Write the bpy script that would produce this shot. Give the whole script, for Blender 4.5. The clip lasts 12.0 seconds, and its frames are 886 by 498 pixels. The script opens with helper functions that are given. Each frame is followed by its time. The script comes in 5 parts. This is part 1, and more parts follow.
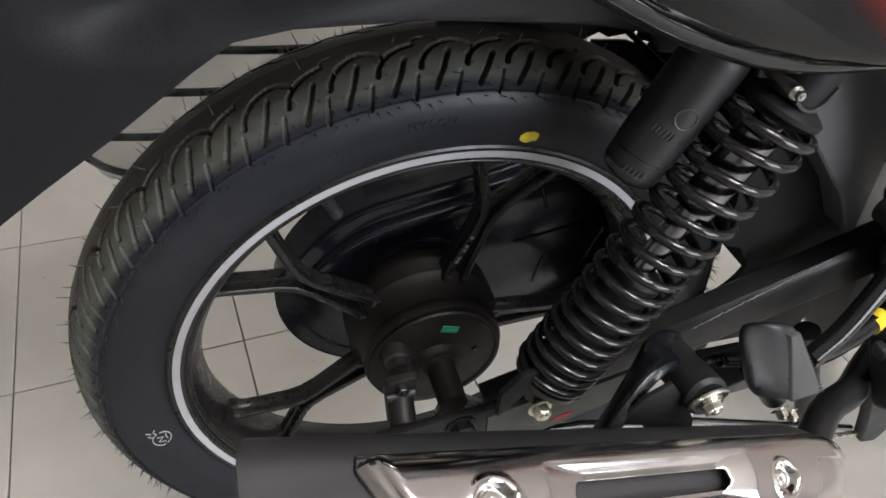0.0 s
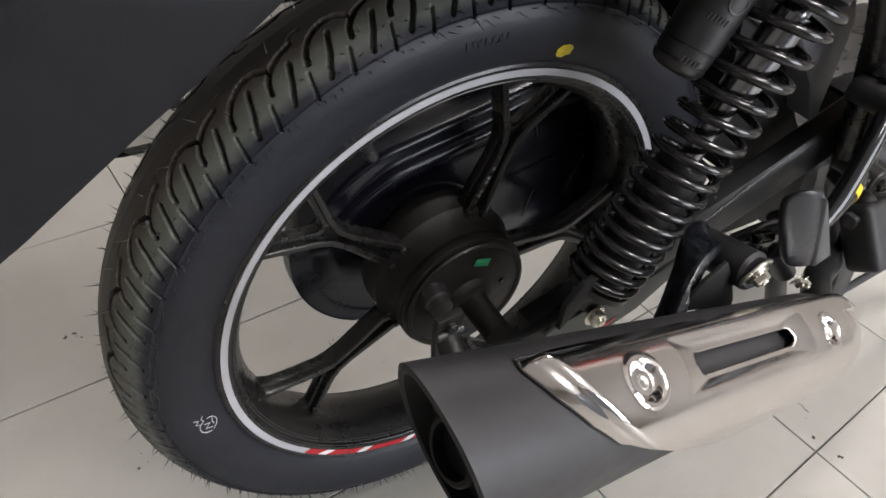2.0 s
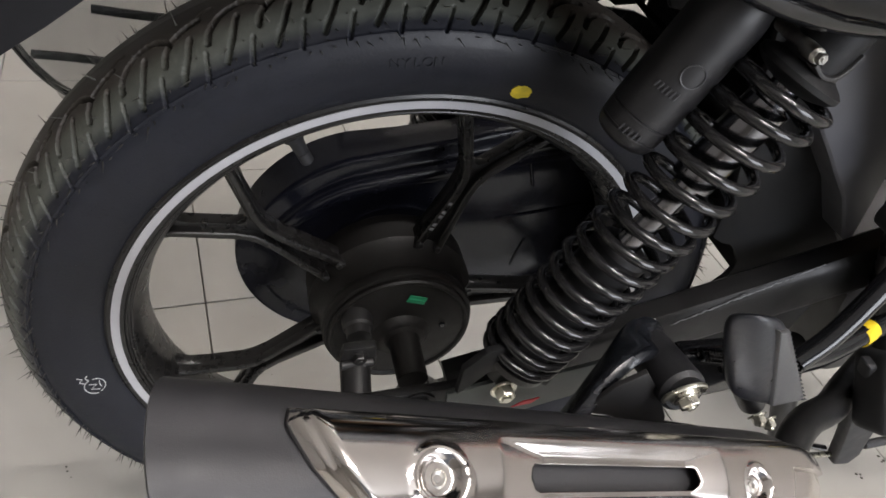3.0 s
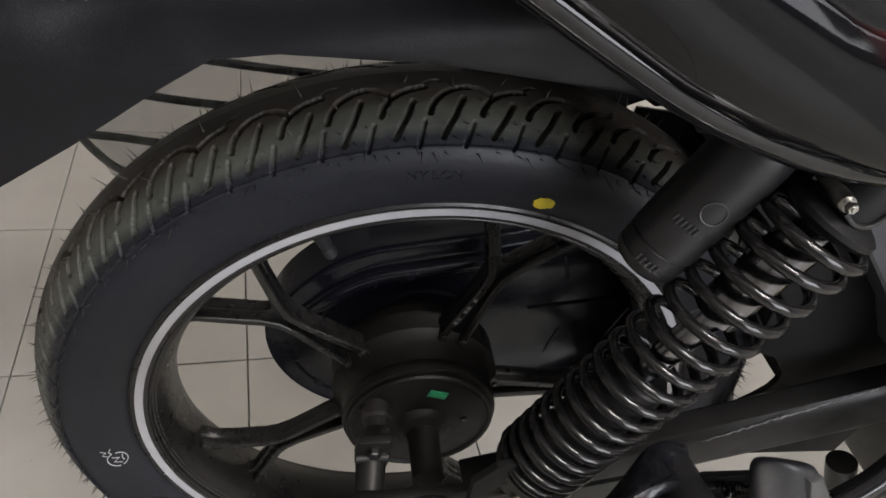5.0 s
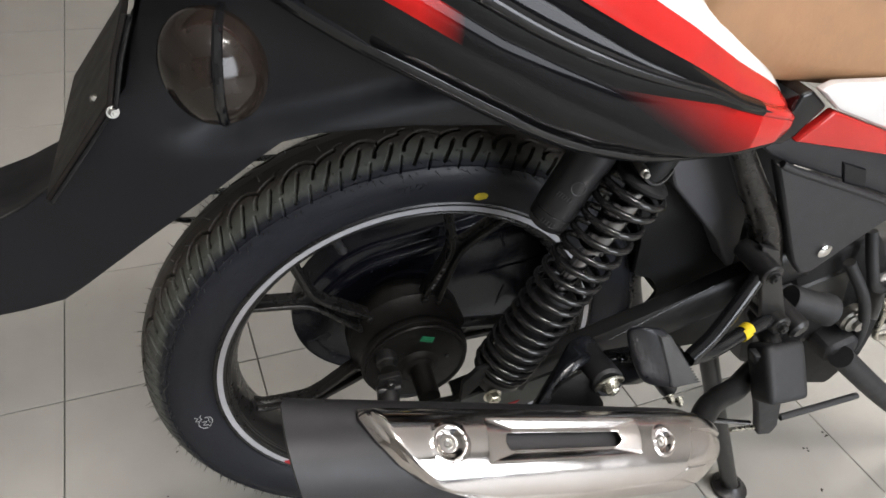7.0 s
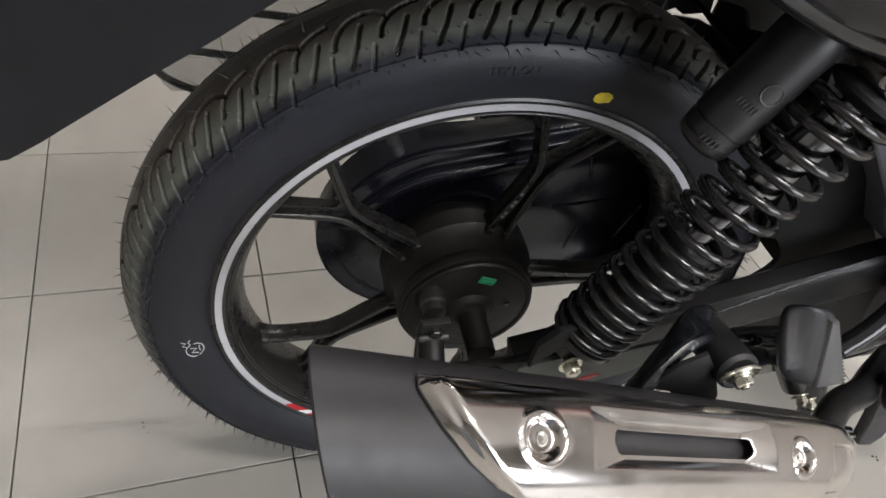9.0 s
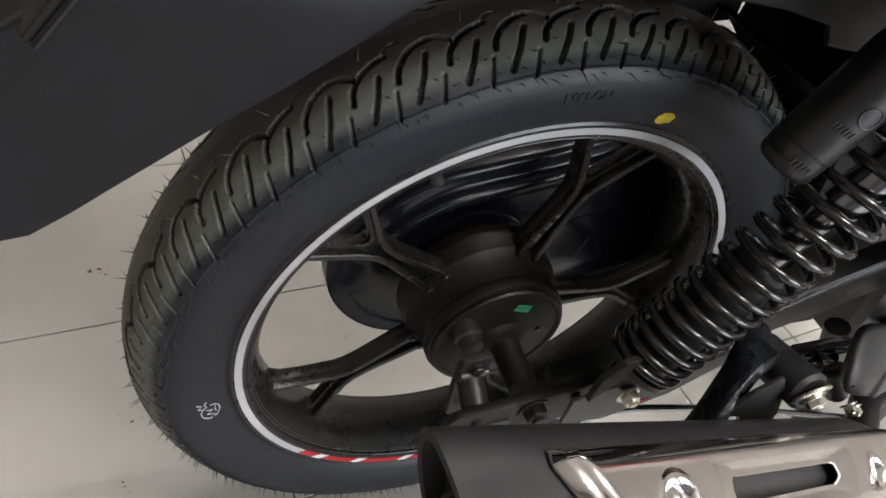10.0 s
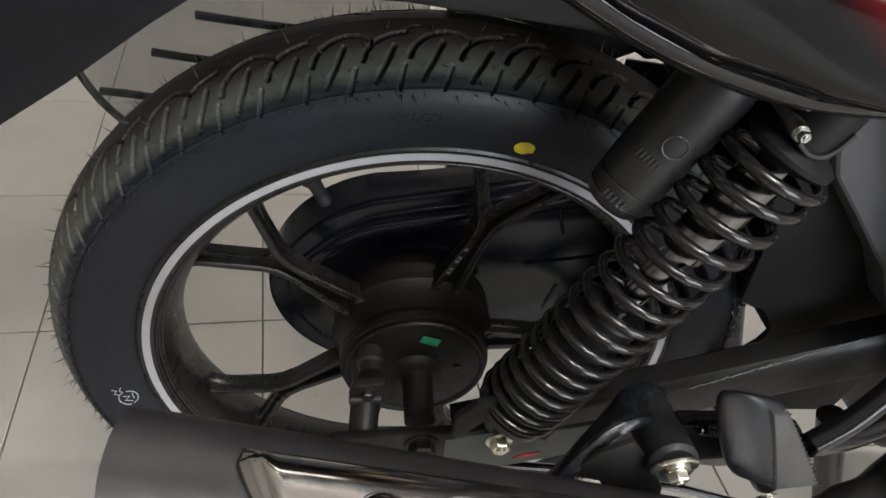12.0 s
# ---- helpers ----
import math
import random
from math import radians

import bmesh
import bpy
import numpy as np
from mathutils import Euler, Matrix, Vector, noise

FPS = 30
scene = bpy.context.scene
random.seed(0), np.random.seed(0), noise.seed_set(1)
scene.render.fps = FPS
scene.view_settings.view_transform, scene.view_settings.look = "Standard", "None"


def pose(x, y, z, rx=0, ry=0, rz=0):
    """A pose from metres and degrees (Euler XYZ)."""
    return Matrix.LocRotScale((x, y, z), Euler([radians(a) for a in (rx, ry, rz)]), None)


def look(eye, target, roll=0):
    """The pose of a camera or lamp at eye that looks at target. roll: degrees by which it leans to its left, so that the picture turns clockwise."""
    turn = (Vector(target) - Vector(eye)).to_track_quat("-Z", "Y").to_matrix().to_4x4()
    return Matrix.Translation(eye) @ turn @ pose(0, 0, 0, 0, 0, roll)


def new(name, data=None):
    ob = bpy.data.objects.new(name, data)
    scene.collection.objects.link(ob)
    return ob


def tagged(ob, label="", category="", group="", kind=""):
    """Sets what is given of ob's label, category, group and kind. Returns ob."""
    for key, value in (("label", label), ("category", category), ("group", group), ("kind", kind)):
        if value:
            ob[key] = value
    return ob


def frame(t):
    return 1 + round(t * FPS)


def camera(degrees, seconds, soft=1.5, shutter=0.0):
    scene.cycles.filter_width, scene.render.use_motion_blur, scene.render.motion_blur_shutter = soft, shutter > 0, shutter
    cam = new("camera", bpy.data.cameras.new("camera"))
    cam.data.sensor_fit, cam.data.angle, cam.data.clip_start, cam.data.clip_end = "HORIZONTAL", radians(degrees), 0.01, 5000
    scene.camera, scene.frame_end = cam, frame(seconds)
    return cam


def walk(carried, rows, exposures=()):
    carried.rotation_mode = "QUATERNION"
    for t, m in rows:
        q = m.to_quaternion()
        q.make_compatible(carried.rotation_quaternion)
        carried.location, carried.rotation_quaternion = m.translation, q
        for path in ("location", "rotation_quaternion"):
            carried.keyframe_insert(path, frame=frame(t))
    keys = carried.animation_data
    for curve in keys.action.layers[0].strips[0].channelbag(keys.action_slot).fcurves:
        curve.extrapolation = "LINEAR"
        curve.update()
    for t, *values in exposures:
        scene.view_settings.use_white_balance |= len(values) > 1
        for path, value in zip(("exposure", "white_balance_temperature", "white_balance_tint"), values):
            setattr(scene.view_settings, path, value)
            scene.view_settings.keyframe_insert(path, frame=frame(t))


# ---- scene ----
# ---- camera and its walk ----
LENS = 66.6
cam = camera(LENS, 12.0, soft=1.6)
# seconds, eye x y z, turn x y z
ROWS = [
    (0.0, -0.1570, -0.4097, 0.8138, 47.61, -5.96, -16.75),
    (0.5, -0.1778, -0.3928, 0.7991, 47.83, -11.09, -13.48),
    (1.0, -0.2498, -0.3831, 0.7984, 49.51, -11.97, -21.96),
    (1.5, -0.3056, -0.3742, 0.7858, 48.01, -6.35, -29.43),
    (2.0, -0.2900, -0.3847, 0.7679, 48.00, -6.68, -30.81),
    (2.5, -0.2300, -0.3981, 0.7624, 48.23, -10.33, -23.82),
    (2.7, -0.1838, -0.4050, 0.7643, 48.14, -11.79, -17.65),
    (4.3, -0.0863, -0.4060, 0.7878, 45.32, -8.48, -7.36),
    (4.5, -0.0850, -0.3945, 0.7919, 47.03, -9.50, -6.21),
    (5.0, -0.1067, -0.3751, 0.8024, 49.37, -9.66, -7.50),
    (5.5, -0.1639, -0.4429, 0.8186, 50.81, -8.75, -12.79),
    (6.0, -0.2152, -0.5391, 0.8586, 52.17, -8.05, -15.83),
    (6.5, -0.2196, -0.5757, 0.9003, 52.13, -8.54, -17.08),
    (6.7, -0.2109, -0.5659, 0.9352, 51.81, -7.34, -17.64),
    (8.3, -0.1716, -0.5289, 0.9148, 46.61, -6.48, -14.59),
    (8.5, -0.1709, -0.4976, 0.8768, 47.81, -8.73, -12.37),
    (9.0, -0.2066, -0.4215, 0.7971, 44.79, -11.82, -11.96),
    (9.5, -0.2680, -0.3569, 0.7818, 45.39, -12.25, -17.94),
    (10.0, -0.2879, -0.3389, 0.7715, 45.32, -14.61, -20.06),
    (10.5, -0.2436, -0.3552, 0.7759, 47.31, -13.35, -18.09),
    (11.0, -0.1724, -0.3872, 0.7659, 46.49, -10.89, -15.32),
    (11.5, -0.0974, -0.4042, 0.7900, 46.65, -10.54, -9.89),
    (12.0, -0.0779, -0.4087, 0.7982, 47.60, -8.26, -5.21),
]
# seconds, stops, kelvin, tint: the phone's own exposure drifts as dark or bright parts fill the picture
EXPOSURES = [(0.0, -0.07, 6480, 14.0), (0.5, -0.07, 6470, 14.0), (1.0, -0.05, 6470, 14.0), (1.5, -0.06, 6470, 14.0), (2.5, -0.06, 6470, 14.3), (4.3, -0.34, 6680, 14.0), (5.0, -0.34, 6650, 14.0), (5.5, -0.1, 6550, 14.0), (6.0, -0.18, 6480, 12.0), (6.7, -0.28, 6470, 12.3), (8.3, -0.27, 6450, 13.0), (9.0, -0.14, 6530, 13.0), (10.0, 0.0, 6590, 12.5), (10.5, -0.06, 6600, 12.0), (11.0, -0.12, 6610, 11.8), (11.5, -0.18, 6610, 11.6), (12.0, -0.28, 6610, 11.5)]
walk(cam, [(t, pose(x, y, z, rx, ry, rz)) for t, x, y, z, rx, ry, rz in ROWS], EXPOSURES)

# ---- world, lights, exposure ----
world = bpy.data.worlds.new("showroom_world")
scene.world = world
world.use_nodes = True
world.node_tree.nodes["Background"].inputs[0].default_value = (0.75, 0.82, 0.9, 1)
world.node_tree.nodes["Background"].inputs[1].default_value = 0.25


def area(name, eye, target, sx, sy, watts, colour):
    lamp = bpy.data.lights.new(name, "AREA")
    lamp.shape, lamp.size, lamp.size_y, lamp.energy, lamp.color = "RECTANGLE", sx, sy, watts, colour
    ob = new(name, lamp)
    ob.matrix_world = look(eye, target)
    return ob


# tube lights under the ceiling, daylight from the open shop front
# each tube shines down and, more weakly, up at the ceiling
for x, y, watts in ((0.9, -1.1, 31), (0.5, -1.75, 29), (1.25, 0.85, 42)):
    area("ceiling_tube_lamp", (x, y, 2.90), (x, y, 0), 1.25, 0.07, watts, (1.0, 0.975, 0.945))
    area("ceiling_tube_lamp", (x, y, 2.91), (x, y + 0.001, 4), 1.25, 0.07, watts * 0.95, (1.0, 0.975, 0.945))
area("shopfront_daylight", (1.9, -3.9, 1.6), (0.2, 0, 0.6), 2.4, 2.4, 175, (0.9, 0.95, 1.0))

# ---- materials ----
def material(name, colour, rough=0.5, metal=0.0, vary=0.15, grain=40.0, bump=0.0, bump_scale=200.0, coat=0.0, rough_vary=0.1, spec=0.5, dirt=None):
    """A node material: base colour broken by two scales of noise, roughness variation, fine bump, optional dust."""
    m = bpy.data.materials.new(name)
    m.use_nodes = True
    nt = m.node_tree
    b = nt.nodes["Principled BSDF"]
    co = nt.nodes.new("ShaderNodeTexCoord")
    n1 = nt.nodes.new("ShaderNodeTexNoise")
    n1.inputs["Scale"].default_value, n1.inputs["Detail"].default_value = grain, 5
    n2 = nt.nodes.new("ShaderNodeTexNoise")
    n2.inputs["Scale"].default_value, n2.inputs["Detail"].default_value = grain / 9, 3
    for n in (n1, n2):
        nt.links.new(co.outputs["Object"], n.inputs["Vector"])
    add = nt.nodes.new("ShaderNodeMath")
    add.operation = "ADD"
    nt.links.new(n1.outputs["Fac"], add.inputs[0])
    nt.links.new(n2.outputs["Fac"], add.inputs[1])
    mr = nt.nodes.new("ShaderNodeMapRange")
    mr.inputs["From Min"].default_value, mr.inputs["From Max"].default_value = 0.65, 1.35
    mr.inputs["To Min"].default_value, mr.inputs["To Max"].default_value = 1 - vary, 1 + vary
    nt.links.new(add.outputs[0], mr.inputs["Value"])
    mul = nt.nodes.new("ShaderNodeMix")
    mul.data_type, mul.blend_type = "RGBA", "MULTIPLY"
    mul.inputs["Factor"].default_value = 1.0
    mul.inputs[6].default_value = (*colour, 1)
    nt.links.new(mr.outputs[0], mul.inputs[7])
    out = mul.outputs[2]
    if dirt:
        amount, dust = dirt
        n3 = nt.nodes.new("ShaderNodeTexNoise")
        n3.inputs["Scale"].default_value, n3.inputs["Detail"].default_value, n3.inputs["Roughness"].default_value = grain / 4, 8, 0.7
        nt.links.new(co.outputs["Object"], n3.inputs["Vector"])
        ramp = nt.nodes.new("ShaderNodeMapRange")
        ramp.inputs["From Min"].default_value, ramp.inputs["From Max"].default_value = 0.5, 0.75
        ramp.inputs["To Max"].default_value = amount
        ramp.interpolation_type = "SMOOTHSTEP"
        nt.links.new(n3.outputs["Fac"], ramp.inputs["Value"])
        mix = nt.nodes.new("ShaderNodeMix")
        mix.data_type = "RGBA"
        nt.links.new(ramp.outputs[0], mix.inputs["Factor"])
        nt.links.new(out, mix.inputs[6])
        mix.inputs[7].default_value = (*dust, 1)
        out = mix.outputs[2]
    nt.links.new(out, b.inputs["Base Color"])
    rr = nt.nodes.new("ShaderNodeMapRange")
    rr.inputs["From Min"].default_value, rr.inputs["From Max"].default_value = 0.65, 1.35
    rr.inputs["To Min"].default_value, rr.inputs["To Max"].default_value = max(0.02, rough - rough_vary), min(1, rough + rough_vary)
    nt.links.new(add.outputs[0], rr.inputs["Value"])
    nt.links.new(rr.outputs[0], b.inputs["Roughness"])
    b.inputs["Metallic"].default_value = metal
    b.inputs["Coat Weight"].default_value = coat
    b.inputs["Coat Roughness"].default_value = 0.05
    b.inputs["Specular IOR Level"].default_value = spec
    if bump:
        nb = nt.nodes.new("ShaderNodeTexNoise")
        nb.inputs["Scale"].default_value, nb.inputs["Detail"].default_value = bump_scale, 4
        nt.links.new(co.outputs["Object"], nb.inputs["Vector"])
        bp = nt.nodes.new("ShaderNodeBump")
        bp.inputs["Strength"].default_value, bp.inputs["Distance"].default_value = bump, 0.002
        nt.links.new(nb.outputs["Fac"], bp.inputs["Height"])
        nt.links.new(bp.outputs[0], b.inputs["Normal"])
    return m


RUBBER = material("tyre_rubber", (0.053, 0.050, 0.044), 0.42, vary=0.3, grain=60, bump=0.15, bump_scale=500, dirt=(0.45, (0.2, 0.19, 0.16)))
SIDE_RUBBER = material("sidewall_rubber", (0.0105, 0.0115, 0.0165), 0.5, spec=0.35, vary=0.2, grain=50, bump=0.06, bump_scale=600)
SOFT_RUBBER = material("footrest_rubber", (0.0145, 0.0145, 0.016), 0.6, vary=0.2, grain=80, bump=0.1, bump_scale=400)
BLACK_GLOSS = material("black_gloss_paint", (0.009, 0.009, 0.010), 0.10, vary=0.2, grain=30, rough_vary=0.05)
BLACK_SATIN = material("black_satin_paint", (0.015, 0.0145, 0.0145), 0.36, vary=0.2, grain=60, bump=0.05, bump_scale=900)
BLACK_CAST = material("black_cast_alloy", (0.0085, 0.0080, 0.0076), 0.30, vary=0.18, grain=90, bump=0.04, bump_scale=900)
HUB_BLACK = material("matt_hub_paint", (0.0064, 0.0056, 0.0050), 0.5, spec=0.32, vary=0.25, grain=90, bump=0.1, bump_scale=900)
CASE_BLACK = material("black_moulded_case", (0.0068, 0.0072, 0.0115), 0.22, spec=0.38, vary=0.2, grain=50, bump=0.04, bump_scale=700)
SPRING_BLACK = material("black_coated_spring", (0.012, 0.0115, 0.0118), 0.13, vary=0.15, grain=80, rough_vary=0.05)
DARK_PLASTIC = material("dark_matt_plastic", (0.0065, 0.0065, 0.0085), 0.44, spec=0.3, vary=0.15, grain=40, bump=0.12, bump_scale=1400)
CANISTER = material("canister_matt_black", (0.0150, 0.0145, 0.0155), 0.40, vary=0.12, grain=60, bump=0.05, bump_scale=900)
GREY_PRINT = material("grey_print", (0.16, 0.16, 0.17), 0.5, vary=0.1, grain=200)
GREY_PLASTIC = material("grey_moulded_plastic", (0.016, 0.016, 0.0185), 0.48, vary=0.1, grain=40, bump=0.1, bump_scale=1200)
MUFFLER_BLACK = material("muffler_heat_paint", (0.0235, 0.0228, 0.0245), 0.5, vary=0.12, grain=80, bump=0.06, bump_scale=1200)
SHIELD_CHROME = material("filmed_shield_chrome", (0.68, 0.64, 0.615), 0.15, metal=1.0, vary=0.07, grain=28, rough_vary=0.12, bump=0.05, bump_scale=22)
CHROME = material("chrome", (0.8, 0.78, 0.76), 0.13, metal=1.0, vary=0.14, grain=28, rough_vary=0.11, bump=0.03, bump_scale=25)
ZINC = material("zinc_bolt", (0.6, 0.58, 0.5), 0.28, metal=1.0, vary=0.2, grain=150, rough_vary=0.12)
STRIPE = material("reflective_grey_tape", (0.40, 0.40, 0.42), 0.38, vary=0.06, grain=60)
RED_TAPE = material("red_tape", (0.42, 0.012, 0.02), 0.35, vary=0.1, grain=60)
WHITE_TAPE = material("white_tape", (0.75, 0.75, 0.76), 0.35, vary=0.05, grain=60)
YELLOW = material("yellow_paint_mark", (0.62, 0.48, 0.03), 0.6, vary=0.3, grain=300, dirt=(0.7, (0.05, 0.04, 0.02)))
YELLOW_TAPE = material("yellow_tape", (0.75, 0.55, 0.02), 0.4, vary=0.15, grain=120)
GREEN = material("green_sticker", (0.015, 0.22, 0.1), 0.4, vary=0.2, grain=200)
CHALK = material("white_stamp_ink", (0.5, 0.5, 0.5), 0.7, vary=0.3, grain=400)
RED_PAINT = material("red_gloss_paint", (0.5, 0.015, 0.012), 0.2, vary=0.08, grain=30, coat=0.7, rough_vary=0.05)
WHITE_PAINT = material("white_gloss_paint", (0.75, 0.74, 0.73), 0.2, vary=0.04, grain=30, coat=0.7, rough_vary=0.05)
KRAFT = material("brown_kraft_wrap", (0.36, 0.2, 0.1), 0.6, vary=0.15, grain=30, bump=0.3, bump_scale=60)
SMOKE = material("smoked_lens", (0.020, 0.0145, 0.0115), 0.14, vary=0.6, grain=45, rough_vary=0.12, bump=0.08, bump_scale=60)
PLATE = material("plain_plate_back", (0.008, 0.0058, 0.0048), 0.5, spec=0.35, vary=0.15, grain=50)
TILE = material("cream_floor_tile", (0.350, 0.340, 0.309), 0.44, spec=0.4, vary=0.05, grain=14, rough_vary=0.06)
DIRT = material("dark_floor_dirt", (0.05, 0.042, 0.034), 0.85, vary=0.4, grain=300)
JOINT = material("tile_joint", (0.24, 0.215, 0.185), 0.9, vary=0.3, grain=60)
WALL = material("painted_wall", (0.41, 0.39, 0.365), 0.7, vary=0.04, grain=6, bump=0.05)
CEILING = material("white_ceiling", (0.78, 0.76, 0.73), 0.8, vary=0.03, grain=5)
ENGINE = material("cast_engine_metal", (0.22, 0.22, 0.22), 0.45, metal=0.7, vary=0.25, grain=70, bump=0.2, bump_scale=500)


CAN_PRINT = material("grey_print_worn", (0.05, 0.05, 0.053), 0.4, vary=0.1, grain=200)
# chrome with shade put into its colour; damper and brake rods use it
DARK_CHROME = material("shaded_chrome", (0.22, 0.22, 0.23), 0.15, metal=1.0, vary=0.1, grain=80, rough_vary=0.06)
# pad colour raised for its dust and for the light this face catches
DUSTY_LIT_RUBBER = material("dusty_pad_rubber", (0.052, 0.052, 0.053), 0.6, vary=0.2, grain=120, bump=0.2, bump_scale=500)
FOOT_RUBBER = material("polished_footrest_rubber", (0.011, 0.012, 0.0155), 0.36, vary=0.3, grain=120, rough_vary=0.12, bump=0.08, bump_scale=300)
FRAME_BROWN = material("brownish_frame_paint", (0.0095, 0.0082, 0.0076), 0.27, vary=0.2, grain=60)
ARM_BLACK = material("black_arm_paint", (0.0100, 0.0097, 0.0098), 0.42, spec=0.28, vary=0.2, grain=60, bump=0.04, bump_scale=700)
SCUFFED_GLOSS = material("scuffed_black_gloss", (0.010, 0.011, 0.014), 0.2, vary=0.2, grain=120, rough_vary=0.08, bump=0.12, bump_scale=160, dirt=(0.25, (0.12, 0.13, 0.15)))
CLEAR_WRAP = material("clear_plastic_wrap", (0.13, 0.14, 0.14), 0.16, vary=0.2, grain=50)
CLEAR_WRAP.node_tree.nodes["Principled BSDF"].inputs["Alpha"].default_value = 0.52
DULL_STEEL = material("dull_steel", (0.42, 0.41, 0.38), 0.42, metal=1.0, vary=0.35, grain=200, rough_vary=0.15)
PLATE_STEEL = material("primed_steel_plate", (0.05, 0.055, 0.052), 0.5, vary=0.2, grain=60)
BOX_GREY = material("grey_box_plastic", (0.085, 0.085, 0.094), 0.42, vary=0.1, grain=40, bump=0.08, bump_scale=1200)
DEEP_BLACK = material("soft_black_plastic", (0.0075, 0.0075, 0.008), 0.6, spec=0.26, vary=0.2, grain=40, bump=0.08, bump_scale=900)


def fade_paint():
    """Black gloss that fades to red along the panel, as printed."""
    m = material("black_to_red_fade", (0.005, 0.005, 0.006), 0.06, vary=0.2, grain=30, rough_vary=0.03, spec=0.17)
    nt = m.node_tree
    b = nt.nodes["Principled BSDF"]
    co = nt.nodes.new("ShaderNodeTexCoord")
    sx = nt.nodes.new("ShaderNodeSeparateXYZ")
    nt.links.new(co.outputs["Object"], sx.inputs[0])
    fx = nt.nodes.new("ShaderNodeMapRange")
    fx.inputs["From Min"].default_value, fx.inputs["From Max"].default_value = 0.115 + 0.624, 0.225 + 0.624
    fx.interpolation_type = "SMOOTHSTEP"
    slant = nt.nodes.new("ShaderNodeMath")
    slant.operation = "MULTIPLY_ADD"
    slant.inputs[1].default_value = 1.6
    nt.links.new(sx.outputs["Z"], slant.inputs[0])
    nt.links.new(sx.outputs["X"], slant.inputs[2])
    nt.links.new(slant.outputs[0], fx.inputs["Value"])
    back = nt.nodes.new("ShaderNodeMapRange")
    back.inputs["From Min"].default_value, back.inputs["From Max"].default_value = -0.045, -0.075
    nt.links.new(sx.outputs["X"], back.inputs["Value"])
    both = nt.nodes.new("ShaderNodeMath")
    both.operation = "MAXIMUM"
    nt.links.new(fx.outputs[0], both.inputs[0])
    nt.links.new(back.outputs[0], both.inputs[1])
    mix = nt.nodes.new("ShaderNodeMix")
    mix.data_type = "RGBA"
    nt.links.new(both.outputs[0], mix.inputs["Factor"])
    nt.links.new(b.inputs["Base Color"].links[0].from_socket, mix.inputs[6])
    mix.inputs[7].default_value = (0.45, 0.012, 0.01, 1)
    nt.links.new(mix.outputs[2], b.inputs["Base Color"])
    return m


COWL_FADE = fade_paint()
COWL_BLACK = material("black_cowl_lacquer", (0.0055, 0.0055, 0.0062), 0.07, spec=0.26, vary=0.2, grain=30, rough_vary=0.03)


def tyre_rubber():
    """Blue-black sidewall, a lighter grey-green shoulder and a browner crown."""
    m = material("new_tyre_rubber", (0.0090, 0.0100, 0.0152), 0.46, spec=0.34, vary=0.22, grain=60, bump=0.1, bump_scale=550)
    nt = m.node_tree
    b = nt.nodes["Principled BSDF"]
    co = nt.nodes.new("ShaderNodeTexCoord")
    flat = nt.nodes.new("ShaderNodeVectorMath")
    flat.operation, flat.inputs[1].default_value = "MULTIPLY", (1, 0, 1)
    nt.links.new(co.outputs["Object"], flat.inputs[0])
    out = nt.nodes.new("ShaderNodeVectorMath")
    out.operation = "LENGTH"
    nt.links.new(flat.outputs[0], out.inputs[0])
    low = nt.nodes.new("ShaderNodeMapRange")
    low.inputs["From Min"].default_value, low.inputs["From Max"].default_value, low.inputs["To Max"].default_value = 0.272, 0.240, 0.02
    nt.links.new(out.outputs["Value"], low.inputs["Value"])
    xyz = nt.nodes.new("ShaderNodeSeparateXYZ")
    nt.links.new(co.outputs["Object"], xyz.inputs[0])
    side = nt.nodes.new("ShaderNodeMath")
    side.operation = "ABSOLUTE"
    nt.links.new(xyz.outputs["Y"], side.inputs[0])
    far = nt.nodes.new("ShaderNodeMath")
    far.operation = "ADD"
    nt.links.new(side.outputs[0], far.inputs[0])
    nt.links.new(low.outputs[0], far.inputs[1])
    no = nt.nodes.new("ShaderNodeTexNoise")
    no.inputs["Scale"].default_value, no.inputs["Detail"].default_value = 55, 6
    nt.links.new(co.outputs["Object"], no.inputs["Vector"])
    off = nt.nodes.new("ShaderNodeMath")
    off.operation, off.inputs[1].default_value = "MULTIPLY_ADD", 0.007
    nt.links.new(no.outputs["Fac"], off.inputs[0])
    nt.links.new(far.outputs[0], off.inputs[2])
    mr = nt.nodes.new("ShaderNodeMapRange")
    mr.inputs["From Min"].default_value, mr.inputs["From Max"].default_value = 0.018, 0.050
    nt.links.new(off.outputs[0], mr.inputs["Value"])
    ramp = nt.nodes.new("ShaderNodeValToRGB")
    el = ramp.color_ramp.elements
    el[0].position, el[0].color = 0.25, (0.050, 0.043, 0.036, 1)
    el[1].position, el[1].color = 0.92, (0.0105, 0.0115, 0.0165, 1)
    for p, c in ((0.45, (0.070, 0.070, 0.058, 1)), (0.76, (0.082, 0.086, 0.074, 1))):
        e = el.new(p)
        e.color = c
    nt.links.new(mr.outputs[0], ramp.inputs[0])
    mix = nt.nodes["Mix"]
    nt.links.new(ramp.outputs[0], mix.inputs[6])
    return m


TYRE = tyre_rubber()


